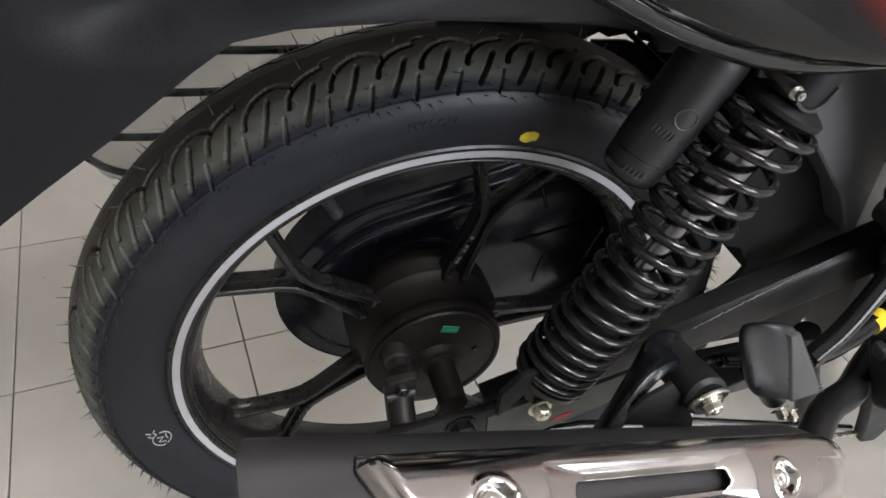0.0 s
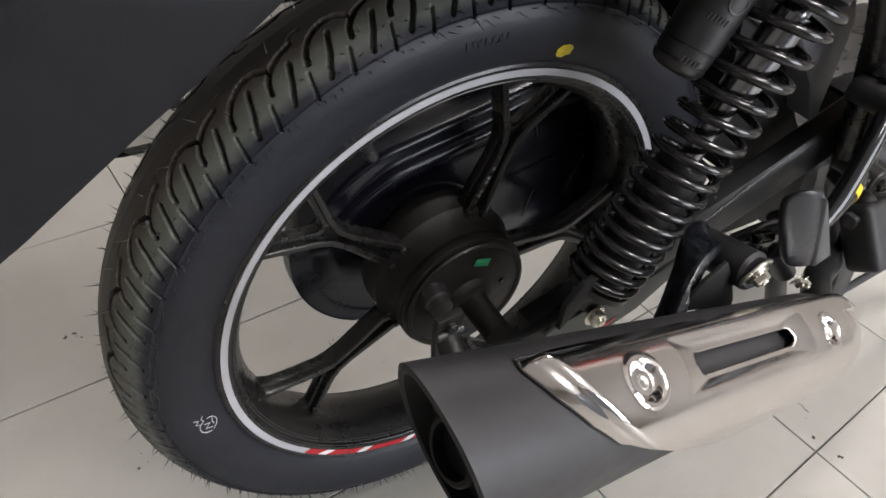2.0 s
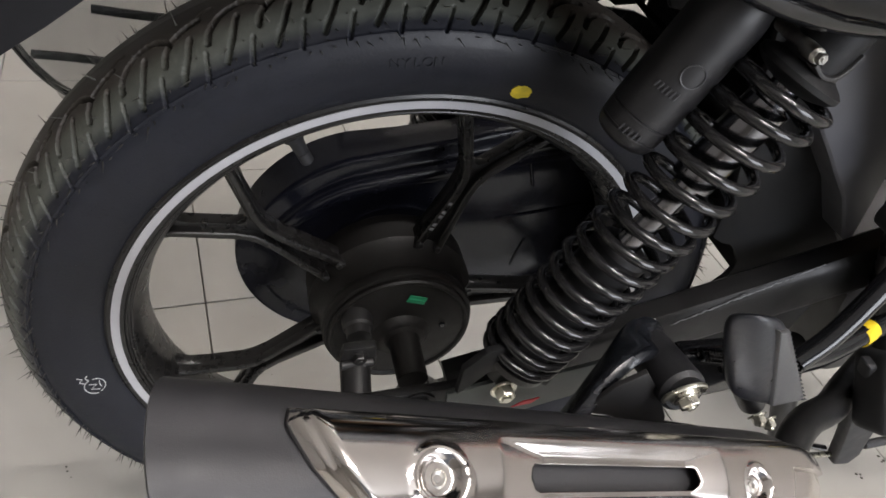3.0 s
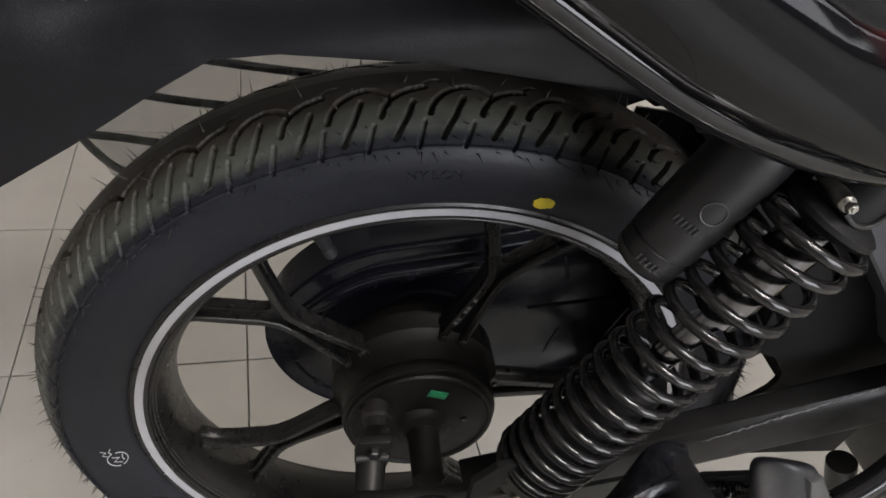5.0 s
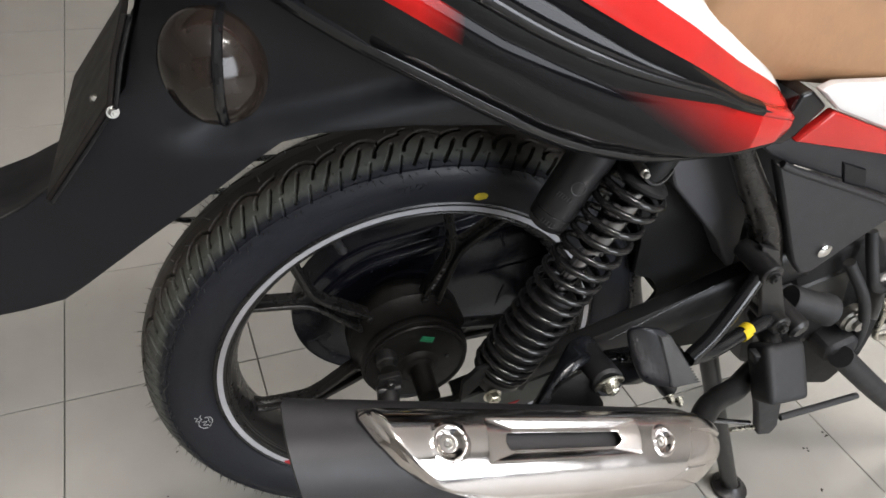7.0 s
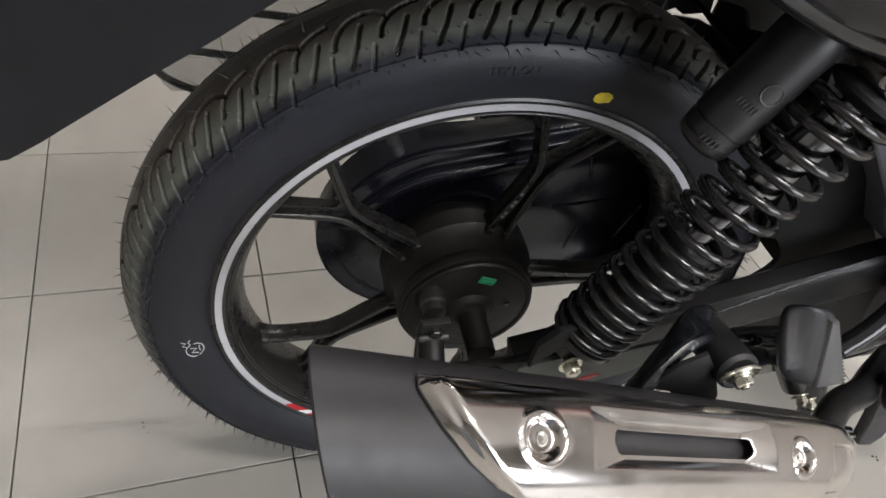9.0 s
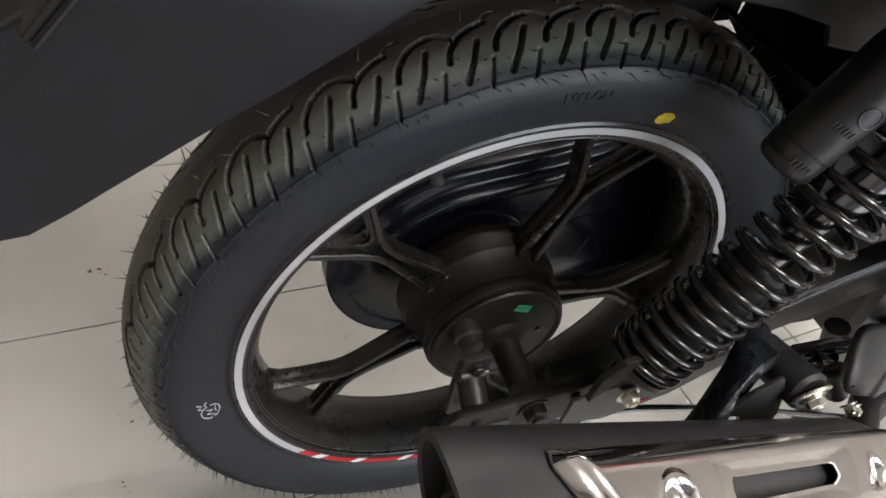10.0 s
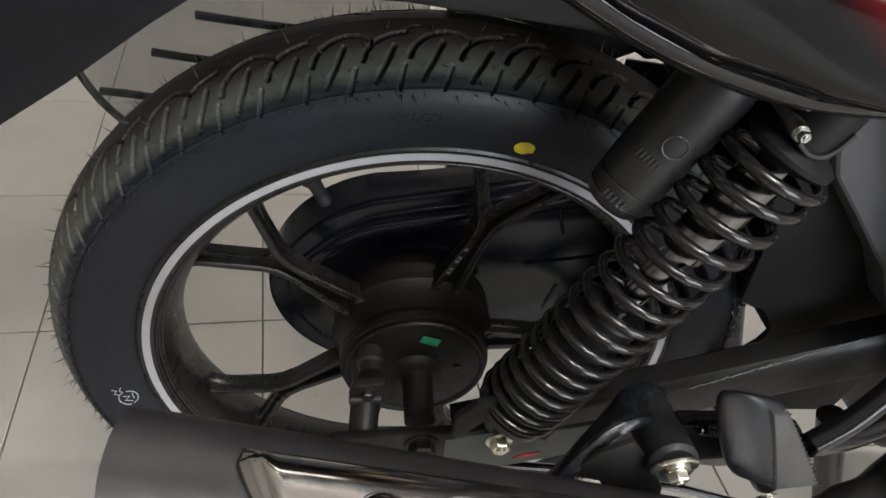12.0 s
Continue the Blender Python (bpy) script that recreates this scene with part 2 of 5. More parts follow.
def soil_tiles():
    """Brown smudges and fine dark scratches on the tiles, different on each one."""
    nt = TILE.node_tree
    bsdf = nt.nodes["Principled BSDF"]
    co = nt.nodes.new("ShaderNodeTexCoord")
    info = nt.nodes.new("ShaderNodeObjectInfo")
    far = nt.nodes.new("ShaderNodeVectorMath")
    far.operation = "SCALE"
    far.inputs[0].default_value = (13.0, 7.0, 0.0)
    nt.links.new(info.outputs["Random"], far.inputs["Scale"])
    add = nt.nodes.new("ShaderNodeVectorMath")
    nt.links.new(co.outputs["Object"], add.inputs[0])
    nt.links.new(far.outputs[0], add.inputs[1])
    last = bsdf.inputs["Base Color"].links[0].from_socket
    for scale, low, high, most, colour, stretch in ((7.0, 0.35, 0.95, 0.16, (0.22, 0.185, 0.15), (1, 1, 1)), (60.0, 0.70, 0.80, 0.3, (0.14, 0.115, 0.095), (0.35, 3.0, 1)), (70.0, 0.72, 0.78, 0.4, (0.14, 0.11, 0.09), (1, 1, 1))):
        st = nt.nodes.new("ShaderNodeVectorMath")
        st.operation = "MULTIPLY"
        st.inputs[1].default_value = stretch
        nt.links.new(add.outputs[0], st.inputs[0])
        no = nt.nodes.new("ShaderNodeTexNoise")
        no.inputs["Scale"].default_value, no.inputs["Detail"].default_value, no.inputs["Roughness"].default_value = scale, 6, 0.6
        nt.links.new(st.outputs[0], no.inputs["Vector"])
        mr = nt.nodes.new("ShaderNodeMapRange")
        mr.inputs["From Min"].default_value, mr.inputs["From Max"].default_value, mr.inputs["To Max"].default_value = low, high, most
        mr.interpolation_type = "SMOOTHSTEP"
        nt.links.new(no.outputs["Fac"], mr.inputs["Value"])
        mix = nt.nodes.new("ShaderNodeMix")
        mix.data_type = "RGBA"
        nt.links.new(mr.outputs[0], mix.inputs["Factor"])
        nt.links.new(last, mix.inputs[6])
        mix.inputs[7].default_value = (*colour, 1)
        last = mix.outputs[2]
    nt.links.new(last, bsdf.inputs["Base Color"])


soil_tiles()

# ---- mesh helpers ----
def link(name, bm, mats, parent=None, label="", sharp=35):
    me = bpy.data.meshes.new(name)
    bm.normal_update()
    bm.to_mesh(me)
    bm.free()
    for m in mats if isinstance(mats, (list, tuple)) else [mats]:
        me.materials.append(m)
    me.shade_smooth()
    me.set_sharp_from_angle(angle=radians(sharp))
    ob = new(name, me)
    if parent:
        ob.parent = parent
    if label:
        tagged(ob, label)
    return ob


def part(name, bm, mats, parent, label="", sharp=35):
    return link(name, bm, mats, parent, label, sharp)


def grid_mesh(bm, P, closed_u=False, closed_v=False, mat=None):
    """Faces over an array P[u][v] of points. mat: function of (u, v) that gives the material's number."""
    nu, nv = len(P), len(P[0])
    vs = [[bm.verts.new(p) for p in row] for row in P]
    for u in range(nu if closed_u else nu - 1):
        for v in range(nv if closed_v else nv - 1):
            f = bm.faces.new((vs[u][v], vs[(u + 1) % nu][v], vs[(u + 1) % nu][(v + 1) % nv], vs[u][(v + 1) % nv]))
            if mat:
                f.material_index = mat(u, v)
    return vs


def frame_of(d):
    d = Vector(d).normalized()
    a = d.cross(Vector((0, 0, 1)) if abs(d.z) < 0.9 else Vector((1, 0, 0))).normalized()
    return d, a, d.cross(a)


def tube(bm, pts, r, seg=14, caps=True):
    """A round tube along points; r one radius or one for each point."""
    pts = [Vector(p) for p in pts]
    rs = r if isinstance(r, (list, tuple)) else [r] * len(pts)
    d, a, b = frame_of(pts[1] - pts[0])
    rings = []
    for i, p in enumerate(pts):
        t = (pts[min(i + 1, len(pts) - 1)] - pts[max(i - 1, 0)]).normalized()
        a = (a - t * a.dot(t)).normalized()
        b = t.cross(a)
        rings.append([p + (a * math.cos(2 * math.pi * k / seg) + b * math.sin(2 * math.pi * k / seg)) * rs[i] for k in range(seg)])
    vs = grid_mesh(bm, rings, closed_v=True)
    if caps:
        bm.faces.new(list(reversed(vs[0])))
        bm.faces.new(vs[-1])
    return bm


def smooth_path(pts, n=8):
    """A rounded path through points (Catmull-Rom)."""
    p = [Vector(q) for q in pts]
    p = [2 * p[0] - p[1]] + p + [2 * p[-1] - p[-2]]
    out = []
    for i in range(1, len(p) - 2):
        for k in range(n):
            t = k / n
            out.append(0.5 * (2 * p[i] + (p[i + 1] - p[i - 1]) * t + (2 * p[i - 1] - 5 * p[i] + 4 * p[i + 1] - p[i + 2]) * t * t
                              + (3 * p[i] - p[i - 1] - 3 * p[i + 1] + p[i + 2]) * t ** 3))
    return out + [p[-2]]


def lathe(bm, a, b, prof, seg=32):
    """A turned solid on the line a-b; prof rows (metres along from a, radius)."""
    a = Vector(a)
    d, u, v = frame_of(Vector(b) - a)
    rings = [[a + d * s + (u * math.cos(2 * math.pi * k / seg) + v * math.sin(2 * math.pi * k / seg)) * max(r, 1e-4) for k in range(seg)] for s, r in prof]
    vs = grid_mesh(bm, rings, closed_v=True)
    bm.faces.new(list(reversed(vs[0])))
    bm.faces.new(vs[-1])
    return bm


def rod(bm, a, b, r, bevel=0.0015, seg=24):
    n = (Vector(b) - Vector(a)).length
    k = min(bevel, r / 3, n / 3)
    return lathe(bm, a, b, [(0, r - k), (k, r), (n - k, r), (n, r - k)], seg)


def hexbolt(bm, a, d, r, h, washer=1.35):
    """A hexagon head on a washer, at a, facing along d."""
    d = Vector(d).normalized()
    a = Vector(a)
    rod(bm, a, a + d * h * 0.22, r * washer, 0.0006, 20)
    lathe(bm, a + d * h * 0.22, a + d, [(0, r), (h * 0.8, r), (h, r * 0.85)], 6)
    rod(bm, a + d * h * 1.1, a + d * h * 1.5, r * 0.5, 0.0006, 12)
    return bm


def bevel_all(bm, off, segs=2, angle=25):
    es = [e for e in bm.edges if len(e.link_faces) == 2 and e.calc_face_angle(0) > radians(angle)]
    if es:
        bmesh.ops.bevel(bm, geom=es, offset=off, segments=segs, profile=0.6, affect="EDGES", clamp_overlap=True)
    return bm


def box(bm, c, size, m=None, bevel=0.003, segs=2):
    """A bevelled box of that size round c, turned by the matrix m."""
    one = bmesh.new()
    bmesh.ops.create_cube(one, size=1)
    bmesh.ops.scale(one, vec=size, verts=one.verts)
    if bevel:
        bevel_all(one, bevel, segs)
    bmesh.ops.transform(one, matrix=Matrix.Translation(c) @ (m or Matrix.Identity(4)), verts=one.verts)
    return join(bm, one)


def join(bm, other):
    me = bpy.data.meshes.new("tmp")
    other.to_mesh(me)
    other.free()
    bm.from_mesh(me)
    bpy.data.meshes.remove(me)
    return bm


def prism(bm, outline, y0, y1, bevel=0.002, segs=2):
    """An outline in x and z drawn out along y from y0 to y1."""
    one = bmesh.new()
    vs = [one.verts.new((x, y0, z)) for x, z in outline]
    f = one.faces.new(vs)
    r = bmesh.ops.extrude_face_region(one, geom=[f])
    bmesh.ops.translate(one, vec=(0, y1 - y0, 0), verts=[v for v in r["geom"] if isinstance(v, bmesh.types.BMVert)])
    bmesh.ops.recalc_face_normals(one, faces=one.faces)
    if bevel:
        bevel_all(one, bevel, segs)
    return join(bm, one)


def polar(r, deg, y=0.0):
    return Vector((r * math.cos(radians(deg)), y, r * math.sin(radians(deg))))


def strap(bm, pts, wide, w, t):
    """A flat bar with rounded edges along points; wide: the direction of its width."""
    path = smooth_path(pts, 6)
    rows = []
    for i, p in enumerate(path):
        d = (path[min(i + 1, len(path) - 1)] - path[max(0, i - 1)]).normalized()
        a = Vector(wide)
        a = (a - d * a.dot(d)).normalized()
        c = d.cross(a)
        rows.append([p + a * w * math.copysign(abs(math.cos(q)) ** 0.5, math.cos(q)) + c * t * math.copysign(abs(math.sin(q)) ** 0.6, math.sin(q)) for q in [2 * math.pi * k / 16 for k in range(16)]])
    vs = grid_mesh(bm, rows, closed_v=True)
    bm.faces.new(vs[0])
    bm.faces.new(list(reversed(vs[-1])))
    bmesh.ops.recalc_face_normals(bm, faces=bm.faces)
    return bm


def mat_to(x_axis, y_axis, z_axis):
    m = Matrix((x_axis, y_axis, z_axis)).transposed()
    return m.to_4x4()

# ---- the room ----
AXLE = 0.317
TILE_W, TURN_DEG = 0.305, 5.8
spin = Matrix.Rotation(radians(TURN_DEG), 4, "Z")
corner = Vector((-0.175, 0.283, 0))


def room():
    bm = bmesh.new()
    box(bm, (0, 0, -0.06), (8.4, 8.4, 0.1), bevel=0)
    floor = tagged(link("floor", bm, JOINT), "dark joint bed under cream floor tiles", "floor", kind="structure")
    for name, c, s in (("wall_north", (0, 4.1, 1.5), (8.4, 0.15, 3.1)), ("wall_west", (-4.1, 0, 1.5), (0.15, 8.05, 3.1)), ("wall_east", (4.1, 0, 1.5), (0.15, 8.05, 3.1))):
        bm = bmesh.new()
        box(bm, c, s, bevel=0)
        tagged(link(name, bm, WALL), "plain off-white painted showroom wall", "wall", kind="structure")
    bm = bmesh.new()
    box(bm, (-2.65, -4.1, 1.5), (3.1, 0.15, 3.1), bevel=0)
    box(bm, (3.65, -4.1, 1.5), (1.1, 0.15, 3.1), bevel=0)
    box(bm, (1.0, -4.1, 2.95), (4.2, 0.15, 0.2), bevel=0)
    tagged(link("wall_south", bm, WALL), "off-white wall with a wide open shop front", "wall", kind="structure")
    bm = bmesh.new()
    box(bm, (0, 0, 3.1), (8.4, 8.4, 0.1), bevel=0)
    tagged(link("ceiling", bm, CEILING), "plain white painted ceiling", "ceiling", kind="structure")
    return floor


floor = room()


def wheel_ring(bm, prof, seg=144, closed=True, mat=None, a0=0.0, a1=360.0):
    """A profile of (radius, y) turned about the axle."""
    full = abs(a1 - a0) >= 360
    n = seg if full else seg + 1
    P = [[polar(r, a0 + (a1 - a0) * k / seg, y) for r, y in prof] for k in range(n)]
    grid_mesh(bm, P, closed_u=full, closed_v=closed, mat=mat)
    bmesh.ops.recalc_face_normals(bm, faces=bm.faces)
    return bm


bike = tagged(new("motorcycle"), "black and red commuter motorcycle parked on its centre stand", "motorcycle")


def bpart(name, bm, mats, label="", sharp=35):
    ob = part(name, bm, mats, bike, label, sharp)
    ob.location = (0, 0, AXLE)
    return ob


# ---- rear tyre ----
def resample(pts, n):
    pts = np.array(pts, float)
    d = np.r_[0, np.cumsum(np.hypot(*np.diff(pts, axis=0).T))]
    s = np.linspace(0, d[-1], n)
    return np.stack([np.interp(s, d, pts[:, 0]), np.interp(s, d, pts[:, 1])], 1)


def curve2d(pts, n):
    return resample([(v.x, v.y) for v in smooth_path([(p[0], p[1], 0) for p in pts], 8)], n)


UNITS, UNIT = 31, 60.5
GROOVES = [  # (mm along, mm from the crown), width, depth
    ([(0, 34), (1.6, 29), (5, 24.5), (10, 20), (16, 17), (23, 15.4), (30, 16.2), (36.5, 20.5)], 3.7, 6.5),
    ([(31.6, 34.5), (33.5, 29), (37.5, 24), (43.5, 20), (50, 17.4), (58.5, 15.6)], 3.7, 6.5),
    ([(20.5, 24), (15, 36), (7, 48.5)], 3.5, 6.0),
    ([(51, 26.5), (46, 37), (38.5, 48.5)], 3.5, 6.0),
    ([(-3.2, 39), (-8, 54.5)], 2.2, 2.6),
    ([(26.5, 40), (21, 54.5)], 2.4, 2.8),
    ([(-1.5, 12.5), (3, 9.5), (8, 10)], 1.5, 1.2),
]


def groove_depth(w, s):
    """Depth of the tread's grooves in mm, for arrays of mm along and mm from the crown."""
    g = np.zeros_like(w)
    for pts, width, deep in GROOVES:
        for shift in (-UNIT, 0, UNIT):
            dist = np.full_like(w, 99.0)
            for (x0, y0), (x1, y1) in zip(pts, pts[1:]):
                x0, x1 = x0 + shift, x1 + shift
                t = np.clip(((w - x0) * (x1 - x0) + (s - y0) * (y1 - y0)) / ((x1 - x0) ** 2 + (y1 - y0) ** 2), 0, 1)
                dist = np.minimum(dist, np.hypot(w - x0 - t * (x1 - x0), s - y0 - t * (y1 - y0)))
            k = np.clip((width / 2 + 0.2 - dist) / 0.75, 0, 1)
            g = np.maximum(g, deep * k * k * (3 - 2 * k))
    return g


def tyre():
    half = curve2d([(0.304, 0.0), (0.3025, -0.013), (0.298, -0.026), (0.2905, -0.0375), (0.2825, -0.0455), (0.279, -0.0478)], 66)
    side = curve2d([(0.2785, -0.0468), (0.272, -0.0492), (0.262, -0.0497), (0.25, -0.0475), (0.239, -0.043), (0.2335, -0.0395), (0.231, -0.036)], 20)
    arc = np.r_[0, np.cumsum(np.hypot(*np.diff(half, axis=0).T))] * 1000
    nrm = np.gradient(half, axis=0)
    nrm = np.stack([-nrm[:, 1], nrm[:, 0]], 1)
    nrm /= np.linalg.norm(nrm, axis=1)[:, None]
    nrm *= np.sign(nrm[:, 0:1] + 1e-6)
    N = 2160
    ang = np.arange(N) * 360.0 / N
    w = ((120.2 - ang) % (360 / UNITS)) / (360 / UNITS) * UNIT
    W, S = np.meshgrid(w, arc, indexing="ij")
    D = groove_depth(W, S) / 1000
    D2 = groove_depth((W + UNIT / 2) % UNIT, S) / 1000
    ridge = 0.0006 * np.exp(-((S - 54.5) / 0.6) ** 2)

    def profile(depth):
        return half[None] - nrm[None] * (depth - ridge)[..., None]

    A, B = profile(D), profile(D2)
    B = B * np.array([1, -1])
    sideR = np.broadcast_to(side[None], (N, len(side), 2))
    prof = np.concatenate([sideR[:, ::-1], A[:, ::-1], B[:, 1:], sideR * np.array([1, -1])], 1)
    M = prof.shape[1]
    c, s = np.cos(np.radians(ang))[:, None], np.sin(np.radians(ang))[:, None]
    co = np.stack([prof[..., 0] * c, prof[..., 1], prof[..., 0] * s], -1).reshape(-1, 3)
    i, j = np.meshgrid(np.arange(N), np.arange(M - 1), indexing="ij")
    k = (i + 1) % N
    quads = np.stack([i * M + j, i * M + j + 1, k * M + j + 1, k * M + j], -1).reshape(-1, 4)
    me = bpy.data.meshes.new("tyre")
    me.from_pydata(co.tolist(), [], quads.tolist())
    me.materials.append(TYRE)
    me.shade_smooth()
    me.set_sharp_from_angle(angle=radians(50))
    ob = new("tyre", me)
    ob.parent = bike
    ob.location = (0, 0, AXLE)
    return tagged(ob, "new black tyre with moulding hairs and chevron tread")


tyre_ob = tyre()


def tyre_hairs():
    rnd = random.Random(4)
    co, faces = [], []
    prof = [(0.0, 0.304), (-0.013, 0.3025), (-0.026, 0.298), (-0.0375, 0.2905), (-0.0455, 0.2825), (-0.049, 0.276)]

    def at(s):
        s = min(max(s, 0), 4.999)
        a, f = int(s), s % 1
        return [prof[a][q] * (1 - f) + prof[a + 1][q] * f for q in (0, 1)]

    for side in (-1, 1):
        for u in range(UNITS):
            for w, s in ((8, 3.1), (22, 3.0), (38, 2.6), (53, 2.9), (7, 4.2), (20, 4.3), (37, 4.2), (52, 4.3), (15, 1.2), (48, 0.8), (2, 4.9), (31, 4.9), (14, 3.7), (29, 3.6), (45, 3.7), (60, 3.6), (25, 4.7), (10, 4.8), (42, 4.7), (57, 4.8), (34, 1.9), (5, 1.9)):
                if rnd.random() < 0.15:
                    continue
                y, r = at(s)
                a = 120.2 - (u + w / 63) * 360 / UNITS + rnd.uniform(-0.3, 0.3) + (6 if side > 0 else 0)
                p = polar(r, a, y if side < 0 else -y)
                n = polar(1, a).normalized() * max(0.15, 1 - s / 5.5) + Vector((0, side * min(1, s / 4), 0))
                d = (n.normalized() + Vector([rnd.uniform(-0.35, 0.35) for _ in range(3)])).normalized()
                ln = rnd.uniform(0.004, 0.013)
                _, e, f = frame_of(d)
                k = len(co)
                for m in range(3):
                    q = 2 * math.pi * m / 3
                    co.append(p + (e * math.cos(q) + f * math.sin(q)) * 0.0006)
                co.append(p + d * ln)
                faces += [(k, k + 1, k + 3), (k + 1, k + 2, k + 3), (k + 2, k, k + 3)]
    me = bpy.data.meshes.new("moulding_hairs")
    me.from_pydata([tuple(v) for v in co], [], faces)
    me.materials.append(RUBBER)
    ob = new("moulding_hairs", me)
    ob.parent = tyre_ob
    return tagged(ob, "short rubber hairs left by the mould", kind="stuff")


tyre_hairs()


def sidewall_y(r):
    pts = [(0.231, -0.036), (0.2335, -0.0395), (0.239, -0.043), (0.25, -0.0475), (0.262, -0.0497), (0.272, -0.0492), (0.2785, -0.0468)]
    return float(np.interp(r, [p[0] for p in pts], [p[1] for p in pts]))


def sidewall_patch(name, r, deg, outline, mat, label, lift=0.0007, thick=0.0004):
    """A thin mark on the sidewall; outline in metres (along, out)."""
    bm = bmesh.new()
    top = [polar(r + v, deg - math.degrees(u / r), sidewall_y(r + v) - lift) for u, v in outline]
    low = [p + Vector((0, thick + lift * 0.6, 0)) for p in top]
    a, b = [bm.verts.new(p) for p in top], [bm.verts.new(p) for p in low]
    bm.faces.new(a)
    for i in range(len(a)):
        j = (i + 1) % len(a)
        bm.faces.new((a[j], a[i], b[i], b[j]))
    return part(name, bm, mat, tyre_ob, label)


def blob(rx, ry, n, seed, rough=0.15):
    rnd = random.Random(seed)
    return [(rx * math.cos(2 * math.pi * k / n) * (1 + rnd.uniform(-rough, rough)), ry * math.sin(2 * math.pi * k / n) * (1 + rnd.uniform(-rough, rough))) for k in range(n)]


sidewall_patch("paint_dot", 0.2455, 79.5, blob(0.0072, 0.0058, 22, 3), YELLOW, "worn yellow paint dot on the sidewall")


def stamp():
    """A hand-pressed round ink stamp: a broken ring, strokes inside it and a smudged tail."""
    bm = bmesh.new()
    ring = [[(0.0088 * math.cos(radians(a)), 0.0072 * math.sin(radians(a))) for a in range(a0, a1, 10)] for a0, a1 in ((20, 181), (195, 361))]
    strokes = [[(-0.0055, -0.002), (-0.002, 0.003), (0.0015, -0.0015), (0.004, 0.003)], [(-0.003, -0.004), (0.0005, -0.0035), (0.0045, -0.0045)], [(0.0065, 0.005), (0.0095, 0.0085), (0.0125, 0.0055), (0.0155, 0.009)], [(0.0085, 0.002), (0.0125, 0.0035), (0.0155, 0.0015)]]
    for line in ring + strokes:
        pts = []
        for u, v in line:
            r = 0.249 + v
            pts.append(polar(r, -170.2 - math.degrees(u / r), sidewall_y(r) - 0.0003))
        tube(bm, pts, 0.00045, 5)
    return part("chalk_stamp", bm, CHALK, tyre_ob, "small round white inspection stamp")


stamp()


def sidewall_bars(r, a0, a1, high, n, seed):
    """Raised moulded writing too worn to read, as plain low bars."""
    rnd = random.Random(seed)
    step = (a1 - a0) / n
    for k in range(n):
        if rnd.random() < 0.12:
            continue
        w = abs(step) * 0.62 * r * math.pi / 180
        sidewall_patch("moulded_bar", r, a0 + step * (k + 0.5), [(-w / 2, -high / 2), (w / 2, -high / 2), (w / 2, high / 2), (w / 4, high / 2), (w / 4, -high / 5), (-w / 4, -high / 5), (-w / 4, high / 2), (-w / 2, high / 2)], SIDE_RUBBER, "", 0.0004, 0.0012)


def sidewall_word(word, r, deg, high, turn=1):
    """Raised letters round the sidewall."""
    for k, ch in enumerate(word):
        cu = bpy.data.curves.new("letter", "FONT")
        cu.body, cu.size, cu.extrude, cu.align_x, cu.align_y = ch, high * 1.38, 0.0004, "CENTER", "CENTER"
        tmp = bpy.data.objects.new("letter", cu)
        scene.collection.objects.link(tmp)
        me = bpy.data.meshes.new_from_object(tmp.evaluated_get(bpy.context.evaluated_depsgraph_get()))
        bpy.data.objects.remove(tmp)
        me.materials.append(SIDE_RUBBER)
        a = deg - k * math.degrees(high * 1.05 / r)
        p = polar(r, a, sidewall_y(r) - 0.0005)
        out = polar(1, a)
        along = polar(1, a - 90)
        ob = new("letter", me)
        ob.parent = tyre_ob
        ob.matrix_basis = Matrix.Translation(p) @ Matrix((along, out, along.cross(out))).transposed().to_4x4()


sidewall_word("NYLON", 0.2615, 99.5, 0.0065)
sidewall_bars(0.2615, 116.5, 107.5, 0.0060, 9, 1)
sidewall_bars(0.2600, 148, 143, 0.0100, 3, 2)
sidewall_bars(0.2600, 140, 134, 0.0100, 4, 3)
sidewall_bars(0.2600, 132, 122.5, 0.0095, 7, 5)
sidewall_bars(0.2590, 176, 157, 0.0130, 9, 6)

# ---- rim, spokes, hub ----
def rim():
    near = [(0.2325, -0.034), (0.2325, -0.0385), (0.2305, -0.0395), (0.2290, -0.0385), (0.2200, -0.0376), (0.2188, -0.0372), (0.2184, -0.0362), (0.2176, -0.0366), (0.2168, -0.0360),
            (0.2160, -0.0335), (0.2148, -0.0330), (0.2140, -0.0315), (0.2130, -0.0312), (0.2122, -0.0295), (0.2085, -0.024), (0.2055, -0.016), (0.2038, -0.007)]
    prof = near + [(r, -y) for r, y in reversed(near)] + [(0.219, 0.026), (0.209, 0.012), (0.209, -0.012), (0.219, -0.026)]
    bm = wheel_ring(bmesh.new(), prof, 180)
    return bpart("wheel_rim", bm, BLACK_CAST, "black cast alloy wheel rim", sharp=28)


rim_ob = rim()


